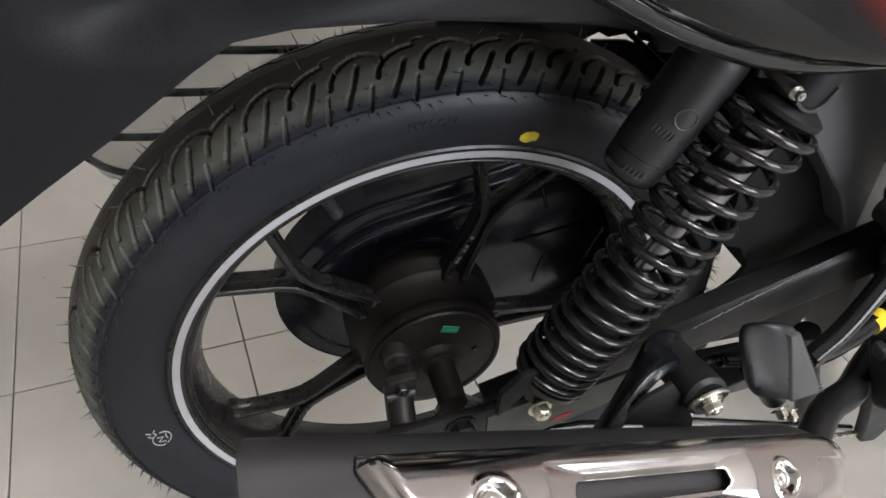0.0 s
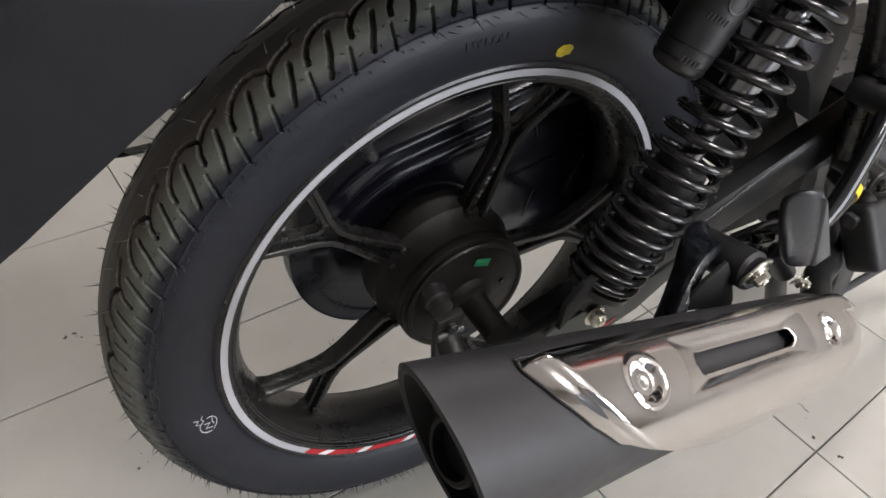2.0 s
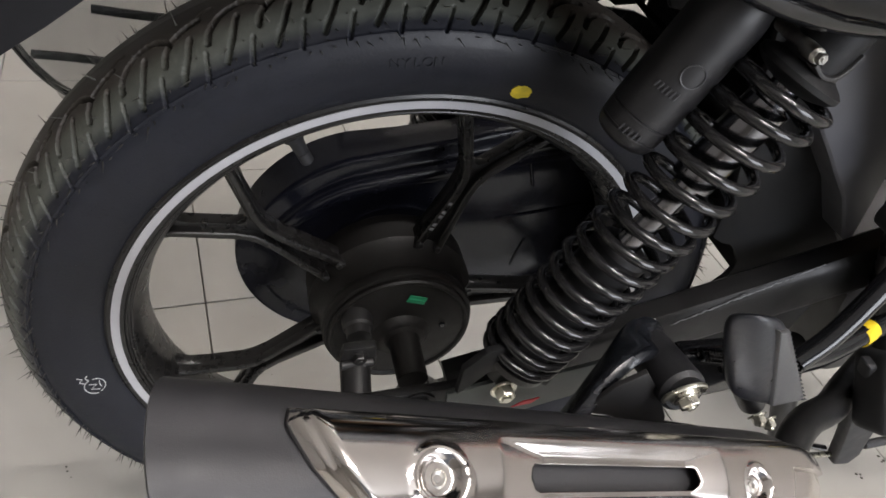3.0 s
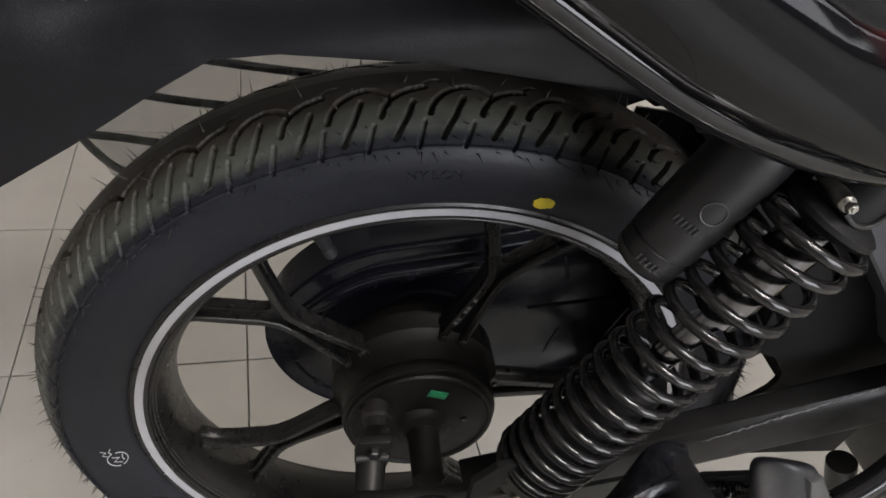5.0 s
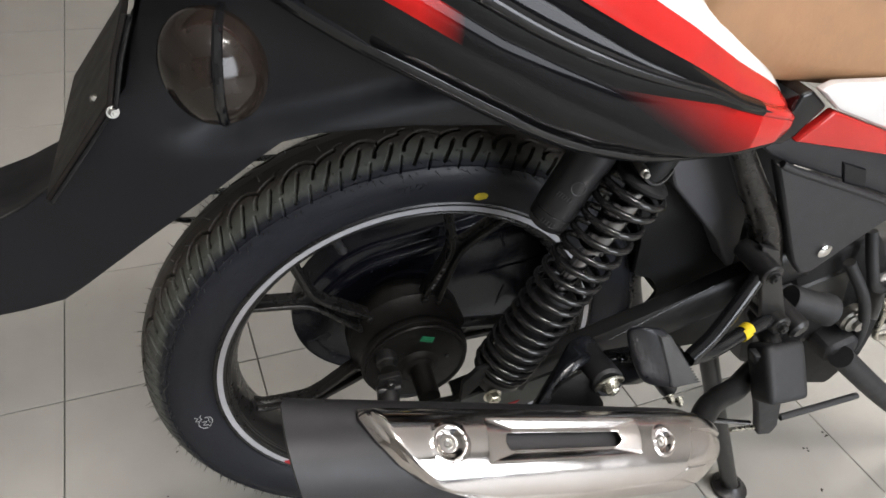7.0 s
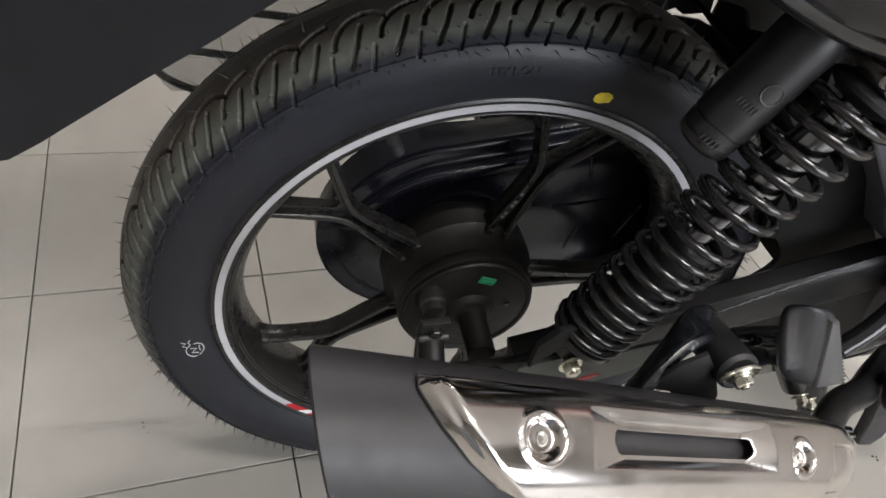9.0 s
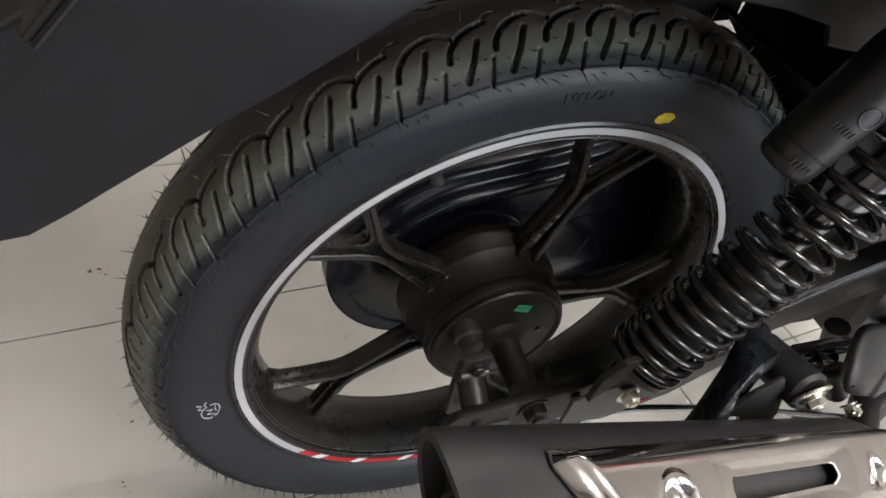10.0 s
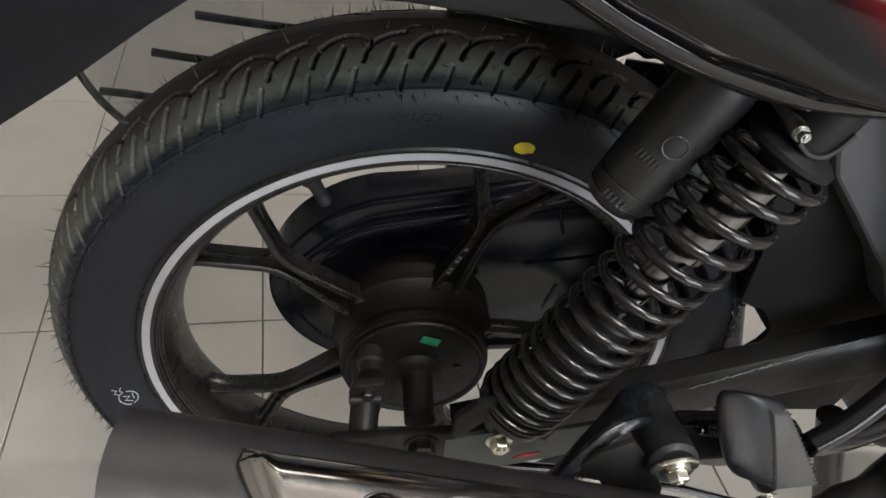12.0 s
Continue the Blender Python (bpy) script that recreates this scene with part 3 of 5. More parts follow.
def stripe_arc(name, mat, a0, a1, label, slant=0.0, r0=0.2218, r1=0.2278):
    seg = max(3, int(abs(a1 - a0) / 2))
    bm = bmesh.new()
    P = []
    for k in range(seg + 1):
        f = k / seg
        row = []
        for r, y in ((r0, -0.0370), (r0, -0.0384), (r1, -0.0391), (r1, -0.0378)):
            a = a0 + (a1 - a0) * f + (slant if r == r1 else 0)
            row.append(polar(r, a, y))
        P.append(row)
    vs = grid_mesh(bm, P, closed_v=True)
    if abs(a1 - a0) < 359:
        bm.faces.new(vs[0])
        bm.faces.new(list(reversed(vs[-1])))
    bmesh.ops.recalc_face_normals(bm, faces=bm.faces)
    return part(name, bm, mat, rim_ob, label)


RED0, RED1 = -134.0, -93.0
stripe_arc("rim_stripe", STRIPE, RED1 + 0.4, 360 + RED0 - 0.4, "silver-grey reflective rim stripe")
for a0, a1, mat in ((-134, -128.5, RED_TAPE), (-128.2, -125.4, WHITE_TAPE), (-125.1, -115.2, RED_TAPE), (-114.9, -112.1, WHITE_TAPE), (-111.8, -100, RED_TAPE), (-99.7, -97, WHITE_TAPE), (-96.7, -93, RED_TAPE)):
    stripe_arc("rim_tape", mat, a0, a1, "red rim tape" if mat is RED_TAPE else "white slanted rim tape bar", slant=-2.2)


def spoke(deg):
    """A Y spoke: twin-ribbed stem and two slim arms."""
    m = Matrix.Rotation(-radians(deg), 4, "Y")
    half = [(0.062, 0.0135), (0.090, 0.0115), (0.126, 0.0082), (0.142, 0.0090), (0.153, 0.0128), (0.180, 0.0292), (0.1920, 0.0385), (0.1985, 0.0500), (0.1990, 0.0600),
            (0.2095, 0.0300), (0.2065, 0.0190), (0.2030, 0.0255), (0.1960, 0.0270), (0.166, 0.0082), (0.159, 0.0035)]
    one = prism(bmesh.new(), half + [(0.1575, 0.0)] + [(r, -t) for r, t in reversed(half)], -0.003, 0.009, 0.002, 2)
    for sgn in (1, -1):
        rib = [(0.064, 0.0135), (0.092, 0.0113), (0.127, 0.0080), (0.142, 0.0086), (0.153, 0.0122), (0.196, 0.0385), (0.2050, 0.0480), (0.2075, 0.0390),
               (0.160, 0.0088), (0.146, 0.0030), (0.128, 0.0022), (0.092, 0.0048), (0.064, 0.0068)]
        prism(one, [(r, t * sgn) for r, t in (rib if sgn > 0 else list(reversed(rib)))], -0.0105, -0.001, 0.0024, 3)
    bmesh.ops.recalc_face_normals(one, faces=one.faces)
    bmesh.ops.transform(one, matrix=m, verts=one.verts)
    return part("spoke", one, BLACK_CAST, rim_ob)


spokes = [spoke(72 * k) for k in range(5)]
for k in range(8):
    c = Matrix.Rotation(-radians(72), 4, "Y") @ Vector((0.086 + 0.0048 * k, -0.0108, 0.0086 - 0.00035 * k))
    bm = box(bmesh.new(), c, (0.0030, 0.0008, 0.0034), Matrix.Rotation(-radians(72), 4, "Y"), 0.0002, 1)
    part("cast_mark", bm, GREY_PRINT if k % 3 else BLACK_CAST, spokes[1])


def valve():
    a, d = polar(0.198, 119.0, 0.0), polar(-1, 117.5, 0.0)
    bm = lathe(bmesh.new(), a, a + d, [(0, 0.0095), (0.004, 0.0082), (0.007, 0.0058), (0.017, 0.0050), (0.018, 0.0046), (0.0185, 0.0052), (0.027, 0.0050), (0.0285, 0.0036)], 20)
    return part("valve_stem", bm, SOFT_RUBBER, rim_ob, "black rubber tyre valve with its cap")


valve()


def hub():
    bm = bmesh.new()
    lathe(bm, (0, -0.0405, 0), (0, 1, 0), [(0, 0.062), (0.001, 0.0655), (0.004, 0.0665), (0.010, 0.0665), (0.012, 0.0652), (0.030, 0.0675), (0.038, 0.0740), (0.066, 0.0740), (0.070, 0.060), (0.085, 0.050), (0.1, 0.045)], 96)
    ob = part("hub", bm, HUB_BLACK, rim_ob, "black brake drum hub")
    for k in range(5):
        for o in (-7.0, 7.0):
            p = polar(0.0718, 72 * k + o)
            bm = lathe(bmesh.new(), p + Vector((0, -0.0125, 0)), p + Vector((0, 0.004, 0)), [(0, 0.002), (0.0008, 0.0032), (0.012, 0.0034)], 12)
            part("rivet", bm, BLACK_SATIN, rim_ob)
    return ob


hub()


def brake_plate():
    bm = bmesh.new()
    # plate with raised rim, facing -y
    lathe(bm, (0, -0.0375, 0), (0, -1, 0), [(0, 0.058), (0.001, 0.0622), (0.0065, 0.0634), (0.0085, 0.0622), (0.0085, 0.0598), (0.0065, 0.0575), (0.0095, 0.045), (0.0115, 0.026), (0.016, 0.022), (0.018, 0.0185), (0.019, 0.001)], 96)
    ob = bpart("brake_plate", bm, HUB_BLACK, "black rear brake plate")
    bm = bmesh.new()
    lathe(bm, (0.001, -0.0515, 0.002), (0.001, -0.12, 0.0), [(0, 0.0175), (0.004, 0.0170), (0.006, 0.0142), (0.010, 0.0132), (0.040, 0.0130), (0.046, 0.0128)], 32)
    part("axle_spacer", bm, HUB_BLACK, ob)
    bm = bmesh.new()
    lathe(bm, (-0.040, -0.0435, 0.022), (-0.042, -0.1, 0.018), [(0, 0.0135), (0.012, 0.0125), (0.014, 0.0105), (0.022, 0.0100)], 24)
    prism(bm, [(-0.056, 0.027), (-0.030, 0.029), (-0.028, 0.012), (-0.036, -0.055), (-0.050, -0.055), (-0.058, 0.012)], -0.082, -0.074, 0.002)
    hexbolt(bm, (-0.043, -0.082, 0.018), (0, -1, 0), 0.0055, 0.005)
    rod(bm, (-0.044, -0.078, 0.004), (-0.046, -0.108, -0.006), 0.012, 0.003)
    rod(bm, (-0.058, -0.084, 0.010), (-0.030, -0.084, 0.012), 0.0042)
    part("brake_lever", bm, BLACK_SATIN, ob, "black brake actuating lever")
    bm = bmesh.new()
    box(bm, (0.008, -0.0478, 0.0435), (0.0165, 0.0008, 0.0085), Matrix.Rotation(radians(17), 4, "Y"), 0.0003, 1)
    box(bm, (0.008, -0.0484, 0.0435), (0.0135, 0.0006, 0.0012), Matrix.Rotation(radians(17), 4, "Y"), 0, 1)
    part("sticker", bm, GREEN, ob, "small green inspection sticker")
    bm = bmesh.new()
    rod(bm, (0.036, -0.0455, 0.010), (0.036, -0.0497, 0.010), 0.0028, 0.0006, 12)
    part("inspection_plug", bm, BLACK_GLOSS, ob)
    return ob


brake_plate()

# ---- chain case, behind the wheel ----
def case_outline(grow):
    pts = []
    c, r = (-0.012, 0.008), 0.123 + grow
    for k in range(33):
        a = radians(104 + 164 * k / 32)
        pts.append((c[0] + r * math.cos(a), c[1] + r * math.sin(a)))
    g = grow
    return pts + [(0.06, -0.098 - g), (0.135, -0.076 - g), (0.195, -0.062 - g), (0.24, -0.046 - g), (0.28, -0.026 - g), (0.312 + g, 0.0), (0.33 + g, 0.12), (0.31 + g, 0.186 + g),
                  (0.20, 0.172 + g), (0.13, 0.159 + g), (0.05, 0.1435 + g), (0.0, 0.1335 + g)]


def chain_case():
    """A pressed case: stacked outlines; a proud rounded band runs along the top, the face behind it is sunk."""
    rows = []
    for grow, y in ((-0.003, 0.076), (0.0, 0.072), (0.0, 0.047), (-0.0012, 0.0425), (-0.0035, 0.0405), (-0.0065, 0.0400), (-0.0150, 0.0398), (-0.0172, 0.0380), (-0.0186, 0.0335), (-0.0200, 0.0305),
                    (-0.0222, 0.0292), (-0.0260, 0.0290), (-0.034, 0.0315), (-0.040, 0.041), (-0.046, 0.052), (-0.052, 0.0555), (-0.066, 0.0565), (-0.085, 0.0565)):
        row = []
        for x, z in case_outline(grow):
            top = min(1.0, max(0.0, (z - 0.005) / 0.075))
            top = top * top * (3 - 2 * top) * min(1.0, max(0.35, (0.10 - x) / 0.05))
            if y < 0.05:
                z -= 0.10 * max(0.0, 0.02 - x) * top
            row.append((x, y + (0.054 - y) * 0.9 * (1 - top) if y < 0.054 else y, z))
        rows.append(row)
    bm = bmesh.new()
    vs = grid_mesh(bm, rows, closed_v=True)
    bm.faces.new(vs[-1])
    bm.faces.new(list(reversed(vs[0])))
    bmesh.ops.recalc_face_normals(bm, faces=bm.faces)
    ob = bpart("chain_case", bm, CASE_BLACK, "black enclosed chain case behind the wheel", sharp=50)
    bm = tube(bmesh.new(), [(0.012 + 0.058 * math.cos(radians(a)), 0.0565, 0.002 + 0.055 * math.sin(radians(a))) for a in range(25, 156, 6)], 0.0028, 8)
    part("case_ridge", bm, CASE_BLACK, ob)
    bm = tube(bmesh.new(), smooth_path([(-0.112, 0.055, 0.004), (-0.108, 0.055, -0.030), (-0.089, 0.055, -0.059), (-0.070, 0.055, -0.071), (-0.036, 0.055, -0.080)], 4), 0.0026, 8)
    part("case_ridge", bm, CASE_BLACK, ob)
    for a, b in (((0.150, 0.056, 0.012), (0.140, 0.056, -0.040)), ((0.214, 0.056, 0.048), (0.188, 0.056, -0.050)), ((0.110, 0.056, 0.040), (0.206, 0.056, 0.060)), ((0.124, 0.0555, 0.120), (0.138, 0.0555, 0.082))):
        bm = tube(bmesh.new(), [a, b], 0.0015, 8)
        part("case_bead", bm, CASE_BLACK, ob)
    q = Vector((0.010, 0.0565, 0.083))
    bm = lathe(bmesh.new(), q, q + Vector((0, -1, 0)), [(0, 0.003), (0.0015, 0.003), (0.002, 0.002)], 10)
    part("case_screw", bm, DULL_STEEL, ob)
    return ob


chain_case()

# ---- swingarm and brackets ----
def swingarm():
    bm = bmesh.new()
    path = smooth_path([(0.030, -0.1, -0.004), (0.07, -0.1, 0.008), (0.12, -0.1, 0.022), (0.3, -0.098, 0.088), (0.46, -0.095, 0.15)], 6)
    P = []
    for i, p in enumerate(path):
        t = (path[min(i + 1, len(path) - 1)] - path[max(0, i - 1)]).normalized()
        up = Vector((0, -1, 0)).cross(t).normalized()
        up = up if up.z > 0 else -up
        ring = []
        for k in range(16):
            a = 2 * math.pi * k / 16
            c, s = math.cos(a), math.sin(a)
            q = 0.5
            ring.append(p + Vector((0, 1, 0)) * 0.014 * math.copysign(abs(c) ** q, c) + up * (0.020 + 0.010 * i / len(path)) * math.copysign(abs(s) ** q, s))
        P.append(ring)
    vs = grid_mesh(bm, P, closed_v=True)
    bm.faces.new(vs[0])
    bm.faces.new(list(reversed(vs[-1])))
    bmesh.ops.recalc_face_normals(bm, faces=bm.faces)
    ob = bpart("swingarm", bm, ARM_BLACK, "black tubular steel swingarm")
    bm = bmesh.new()
    prism(bm, [(-0.078, -0.002), (-0.070, 0.006), (-0.020, 0.012), (0.02, 0.016), (0.062, 0.026), (0.066, -0.014), (0.03, -0.034), (-0.068, -0.042), (-0.078, -0.034)], -0.119, -0.110, 0.003)
    hexbolt(bm, (0.001, -0.119, 0.0), (0, -1, 0), 0.011, 0.009, 1.3)
    rod(bm, (-0.072, -0.118, -0.016), (-0.018, -0.119, -0.014), 0.0045)
    hexbolt(bm, (-0.05, -0.119, -0.006), (0, -1, 0), 0.004, 0.004)
    hexbolt(bm, (0.04, -0.119, 0.008), (0, -1, 0), 0.0045, 0.004)
    part("axle_bracket", bm, ARM_BLACK, ob)
    bm = bmesh.new()
    prism(bm, [(0.012, 0.040), (0.05, 0.052), (0.09, 0.052), (0.130, 0.064), (0.172, 0.080), (0.172, 0.064), (0.120, 0.022), (0.06, 0.0), (0.015, 0.005)], -0.140, -0.136, 0.0012)
    part("shock_bracket", bm, PLATE_STEEL, ob, "grey-green steel plate under the shock absorber")
    bm = prism(bmesh.new(), [(0.014, 0.053), (0.026, 0.068), (0.033, 0.0775), (0.045, 0.0790), (0.058, 0.0735), (0.068, 0.064), (0.085, 0.053), (0.092, 0.075), (0.088, 0.095), (0.045, 0.106), (0.026, 0.100), (0.013, 0.082)], -0.1490, -0.1430, 0.0012)
    part("shock_lug", bm, DEEP_BLACK, ob, "black skirt arched over the lower bolt")
    bm = bmesh.new()
    hexbolt(bm, (0.049, -0.150, 0.057), (0, -1, 0), 0.0075, 0.007)
    part("lower_bolt", bm, ZINC, ob, "zinc-plated bolt at the foot of the shock absorber")
    rnd = random.Random(12)
    pts = [Vector((0.206, -0.1125, 0.070)).lerp(Vector((0.326, -0.1105, 0.134)), k / 60) + Vector((0, rnd.uniform(-0.0006, 0.0006), rnd.uniform(-0.0005, 0.0005))) for k in range(61)]
    bm = tube(bmesh.new(), pts, [0.0002 + rnd.random() * 0.0006 for _ in pts], 6)
    part("weld_seam", bm, GREY_PRINT, ob, "rough scuffed weld seam")
    # pale line standing for the highlight along the arm's lower bead
    bm = tube(bmesh.new(), [(0.236, -0.1115, 0.049), (0.268, -0.1115, 0.070), (0.34, -0.1105, 0.112)], 0.0006, 6)
    part("lower_seam", bm, GREY_PRINT, ob, "thin pale highlight line along the lower bead")
    bm = prism(bmesh.new(), [(0.066, 0.023), (0.075, 0.030), (0.088, 0.033), (0.082, 0.026)], -0.1455, -0.1445, 0.0003, 1)
    part("red_mark", bm, RED_TAPE, ob, "small red mark")
    return ob


swingarm()

# ---- shock absorber ----
SH0, SH1 = Vector((0.049, -0.135, 0.057)), Vector((0.155, -0.147, 0.345))


def shock():
    ax = (SH1 - SH0).normalized()
    _, e, f = frame_of(ax)
    bm = bmesh.new()
    lathe(bm, SH0, SH1, [(0.0, 0.012), (0.012, 0.014), (0.018, 0.022), (0.022, 0.0275), (0.027, 0.0275), (0.029, 0.020), (0.14, 0.020), (0.143, 0.017)], 40)
    ob = bpart("shock_absorber", bm, BLACK_SATIN, "black twin rear shock absorber with a gas canister")
    bm = bmesh.new()
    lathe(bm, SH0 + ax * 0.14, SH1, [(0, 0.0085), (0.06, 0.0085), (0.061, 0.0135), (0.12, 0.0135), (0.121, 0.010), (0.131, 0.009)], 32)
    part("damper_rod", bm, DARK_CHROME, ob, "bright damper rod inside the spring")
    bm = bmesh.new()
    pts = []
    s, turn = 0.030, 0.0
    while s < 0.2725:
        f0 = (s - 0.026) / 0.242
        pitch = 0.0108 + 0.0085 * f0 if s < 0.265 else 0.0075
        pts.append(SH0 + ax * s + (e * math.cos(turn) + f * math.sin(turn)) * 0.0275)
        turn += 2 * math.pi / 20
        s += pitch / 20
    tube(bm, pts, 0.0034, 12)
    part("spring", bm, SPRING_BLACK, ob, "glossy black progressive coil spring")
    bm = bmesh.new()
    lathe(bm, SH0 + ax * 0.272, SH1, [(0, 0.014), (0.003, 0.0215), (0.006, 0.0250), (0.009, 0.0250), (0.011, 0.0225), (0.014, 0.0165), (0.045, 0.0150), (0.052, 0.012)], 40)
    part("upper_seat", bm, DEEP_BLACK, ob)
    bm = bmesh.new()
    a = Vector((0.0800, -0.1150, 0.2550))
    b = a + ax * 0.13
    lathe(bm, a, b, [(0, 0.008), (0.0005, 0.0140), (0.002, 0.0168), (0.005, 0.0186), (0.0085, 0.0192), (0.0090, 0.0186), (0.0098, 0.0186), (0.0103, 0.0193), (0.0185, 0.0196), (0.0190, 0.0190), (0.0198, 0.0190), (0.0204, 0.0200), (0.086, 0.0205), (0.092, 0.0198), (0.100, 0.0176), (0.118, 0.0170)], 48)
    part("gas_canister", bm, CANISTER, ob, "matt black gas canister beside the spring")
    # raised emblem ring and unreadable print on the canister
    side = (Vector((-0.55, -0.8, 0.25)) - ax * Vector((-0.55, -0.8, 0.25)).dot(ax)).normalized()
    tang = ax.cross(side)

    def on_can(u, h):
        q = u / 0.0203
        return a + ax * h + (side * math.cos(q) + tang * math.sin(q)) * 0.0205

    bm = bmesh.new()
    tube(bm, [on_can(0.006 + 0.0065 * math.cos(k * math.pi / 12), 0.054 + 0.0065 * math.sin(k * math.pi / 12)) for k in range(25)], 0.0005, 6)
    part("emblem_ring", bm, CAN_PRINT, ob)
    for u0, h0, n, st in ((-0.007, 0.041, 6, 0.0026), (-0.006, 0.0115, 5, 0.0030)):
        for k in range(n):
            bm = tube(bmesh.new(), [on_can(u0 + st * k, h0 - 0.0022), on_can(u0 + st * k + 0.0006, h0 + 0.0022)], 0.0006, 6)
            part("print_bar", bm, CAN_PRINT, ob)
    return ob


def far_side(ob, name):
    """The same thing mirrored to the motorcycle's other side."""
    twin = None
    for one in [ob] + list(ob.children):
        me = one.data.copy()
        me.transform(Matrix.Diagonal((1, -1, 1, 1)))
        me.flip_normals()
        o = new(name if one is ob else one.name.split(".")[0], me)
        o.parent = twin or bike
        twin = twin or o
    twin.location = (0, 0, AXLE)
    return tagged(twin, "black rear shock absorber on the far side")


far_side(shock(), "shock_absorber")

# ---- muffler ----
M0, M1 = Vector((-0.160, -0.239, 0.135)), Vector((0.270, -0.239, 0.0235))


def muffler_point(s, deg, grow=0.0):
    ax = (M1 - M0).normalized()
    out = Vector((0, -1, 0))
    out = (out - ax * out.dot(ax)).normalized()
    up = ax.cross(out)
    up = up if up.z > 0 else -up
    nose = 1 - max(0, (s - 0.88) / 0.12) ** 2 * 0.45
    a = (0.0470 - 0.0115 * s) * nose
    b = (0.0535 - 0.0145 * s) * nose
    c, d = math.cos(radians(deg)), math.sin(radians(deg))
    if d < 0:
        b += float(np.interp(s, [0, 0.15, 0.5, 0.9, 1], [0.003, 0.0, -0.012, -0.010, -0.016]))
    h = (b + grow) * math.copysign(abs(d) ** 0.9, d)
    lean = 0.52 * max(0.0, 1 - max(0, s) / 0.3)
    return M0.lerp(M1, s) + out * (a + grow) * math.copysign(abs(c) ** 0.9, c) + up * h - ax * h * lean


def muffler():
    bm = bmesh.new()
    rows = [[muffler_point(0.035, k * 7.5, -0.008) for k in range(48)], [muffler_point(0.0, k * 7.5, -0.006) for k in range(48)], [muffler_point(-0.004, k * 7.5, -0.003) for k in range(48)], [muffler_point(0.0, k * 7.5, 0.0) for k in range(48)]]
    rows += [[muffler_point(i / 40, k * 7.5) for k in range(48)] for i in range(1, 41)]
    # the hollow end takes a darker black, for the shade inside it
    vs = grid_mesh(bm, rows, closed_v=True, mat=lambda u, v: 1 if u < 2 else 0)
    bm.faces.new(list(reversed(vs[0]))).material_index = 1
    bm.faces.new(vs[-1])
    bmesh.ops.recalc_face_normals(bm, faces=bm.faces)
    ob = bpart("muffler", bm, [MUFFLER_BLACK, DEEP_BLACK], "matt black muffler with a chrome heat shield")
    d = (M0 - M1).normalized()
    c = M0 - d * 0.016
    bm = lathe(bmesh.new(), c, c + d, [(0, 0.020), (0.010, 0.020), (0.0115, 0.0185), (0.0115, 0.016), (0.004, 0.0155), (0.003, 0.001)], 32)
    part("tail_pipe", bm, DEEP_BLACK, ob, "short black outlet inside the recessed end")
    bm = bmesh.new()
    hexbolt(bm, muffler_point(0.03, -20, 0.0), muffler_point(0.03, -20, 0.05) - muffler_point(0.03, -20, 0.0), 0.003, 0.002)
    part("end_screw", bm, BLACK_SATIN, ob)
    # chrome heat shield
    bm = bmesh.new()
    NU, NV = 230, 140
    BOLTS = ((0.241, 65), (0.752, 61))
    lo, hi = -62.0, 102.0

    def sd(u, v):
        deg = lo + (hi - lo) * v
        f = (deg - lo) / (hi - lo)
        s0 = float(np.interp(deg, [-62, -35, -10, -2, 10, 20, 30, 48, 70, 92, 102], [0.62, 0.56, 0.47, 0.41, 0.30, 0.238, 0.196, 0.158, 0.128, 0.108, 0.112]))
        s1 = 0.990 - 0.10 * max(0, (0.35 - f) / 0.35) ** 2
        return s0 + (s1 - s0) * u, deg

    def shape(s, deg):
        """Height above the muffler: slot surround, bolt dishes and rolled edges."""
        h = 0.0065
        s0 = sd(0, (deg - lo) / (hi - lo))[0]
        low = float(np.interp(s, [0.15, 0.19, 0.23, 0.36, 0.56, 0.78, 0.84], [62, 36, 24, 13, 9, 12, 30]))
        g = min((deg - low) / 2.6, (s - s0 - 0.016) / 0.014, (0.842 + 0.0004 * (deg - 50) - s) / 0.012 if deg < 75 else 1.0)
        g = min(1.0, max(0.0, g), max(0.0, (101 - deg) / 14))
        h += 0.0046 * g * g * (3 - 2 * g) - 0.0012 * math.exp(-((deg - low + 2.0) / 2.2) ** 2)
        h -= 0.007 * max(0.0, (s - 0.852) / 0.14) ** 1.3
        q = max(abs(s - 0.497) / 0.188, abs(deg - 66) / 18.5)
        h -= 0.0062 * min(1, max(0, (1.0 - q) / 0.34))
        for bs, bd in BOLTS:
            q = math.hypot((s - bs) * 0.48, (deg - bd) / 57.3 * 0.052) / 0.0118
            h -= 0.0048 * min(1, max(0, (1.0 - q) / 0.3)) - 0.0012 * math.exp(-((q - 1.12) / 0.1) ** 2)
        return h

    P = []
    for i in range(NU + 1):
        row = []
        for j in range(NV + 1):
            u, v = i / NU, j / NV
            s, deg = sd(u, v)
            edge = min(u * 60, (1 - u) * 60, v * 22, (1 - v) * 22, 1.0)
            row.append(muffler_point(s, deg, shape(s, deg) * edge + 0.001))
        P.append(row)
    verts = [[bm.verts.new(p) for p in row] for row in P]
    for i in range(NU):
        for j in range(NV):
            s, deg = sd((i + 0.5) / NU, (j + 0.5) / NV)
            if (max(0, abs(s - 0.497) - 0.130) / 0.013) ** 2 + (abs(deg - 66) / 8.0) ** 2 < 1:
                continue
            bm.faces.new((verts[i][j], verts[i + 1][j], verts[i + 1][j + 1], verts[i][j + 1]))
    for v in [v for v in bm.verts if not v.link_faces]:
        bm.verts.remove(v)
    bmesh.ops.recalc_face_normals(bm, faces=bm.faces)
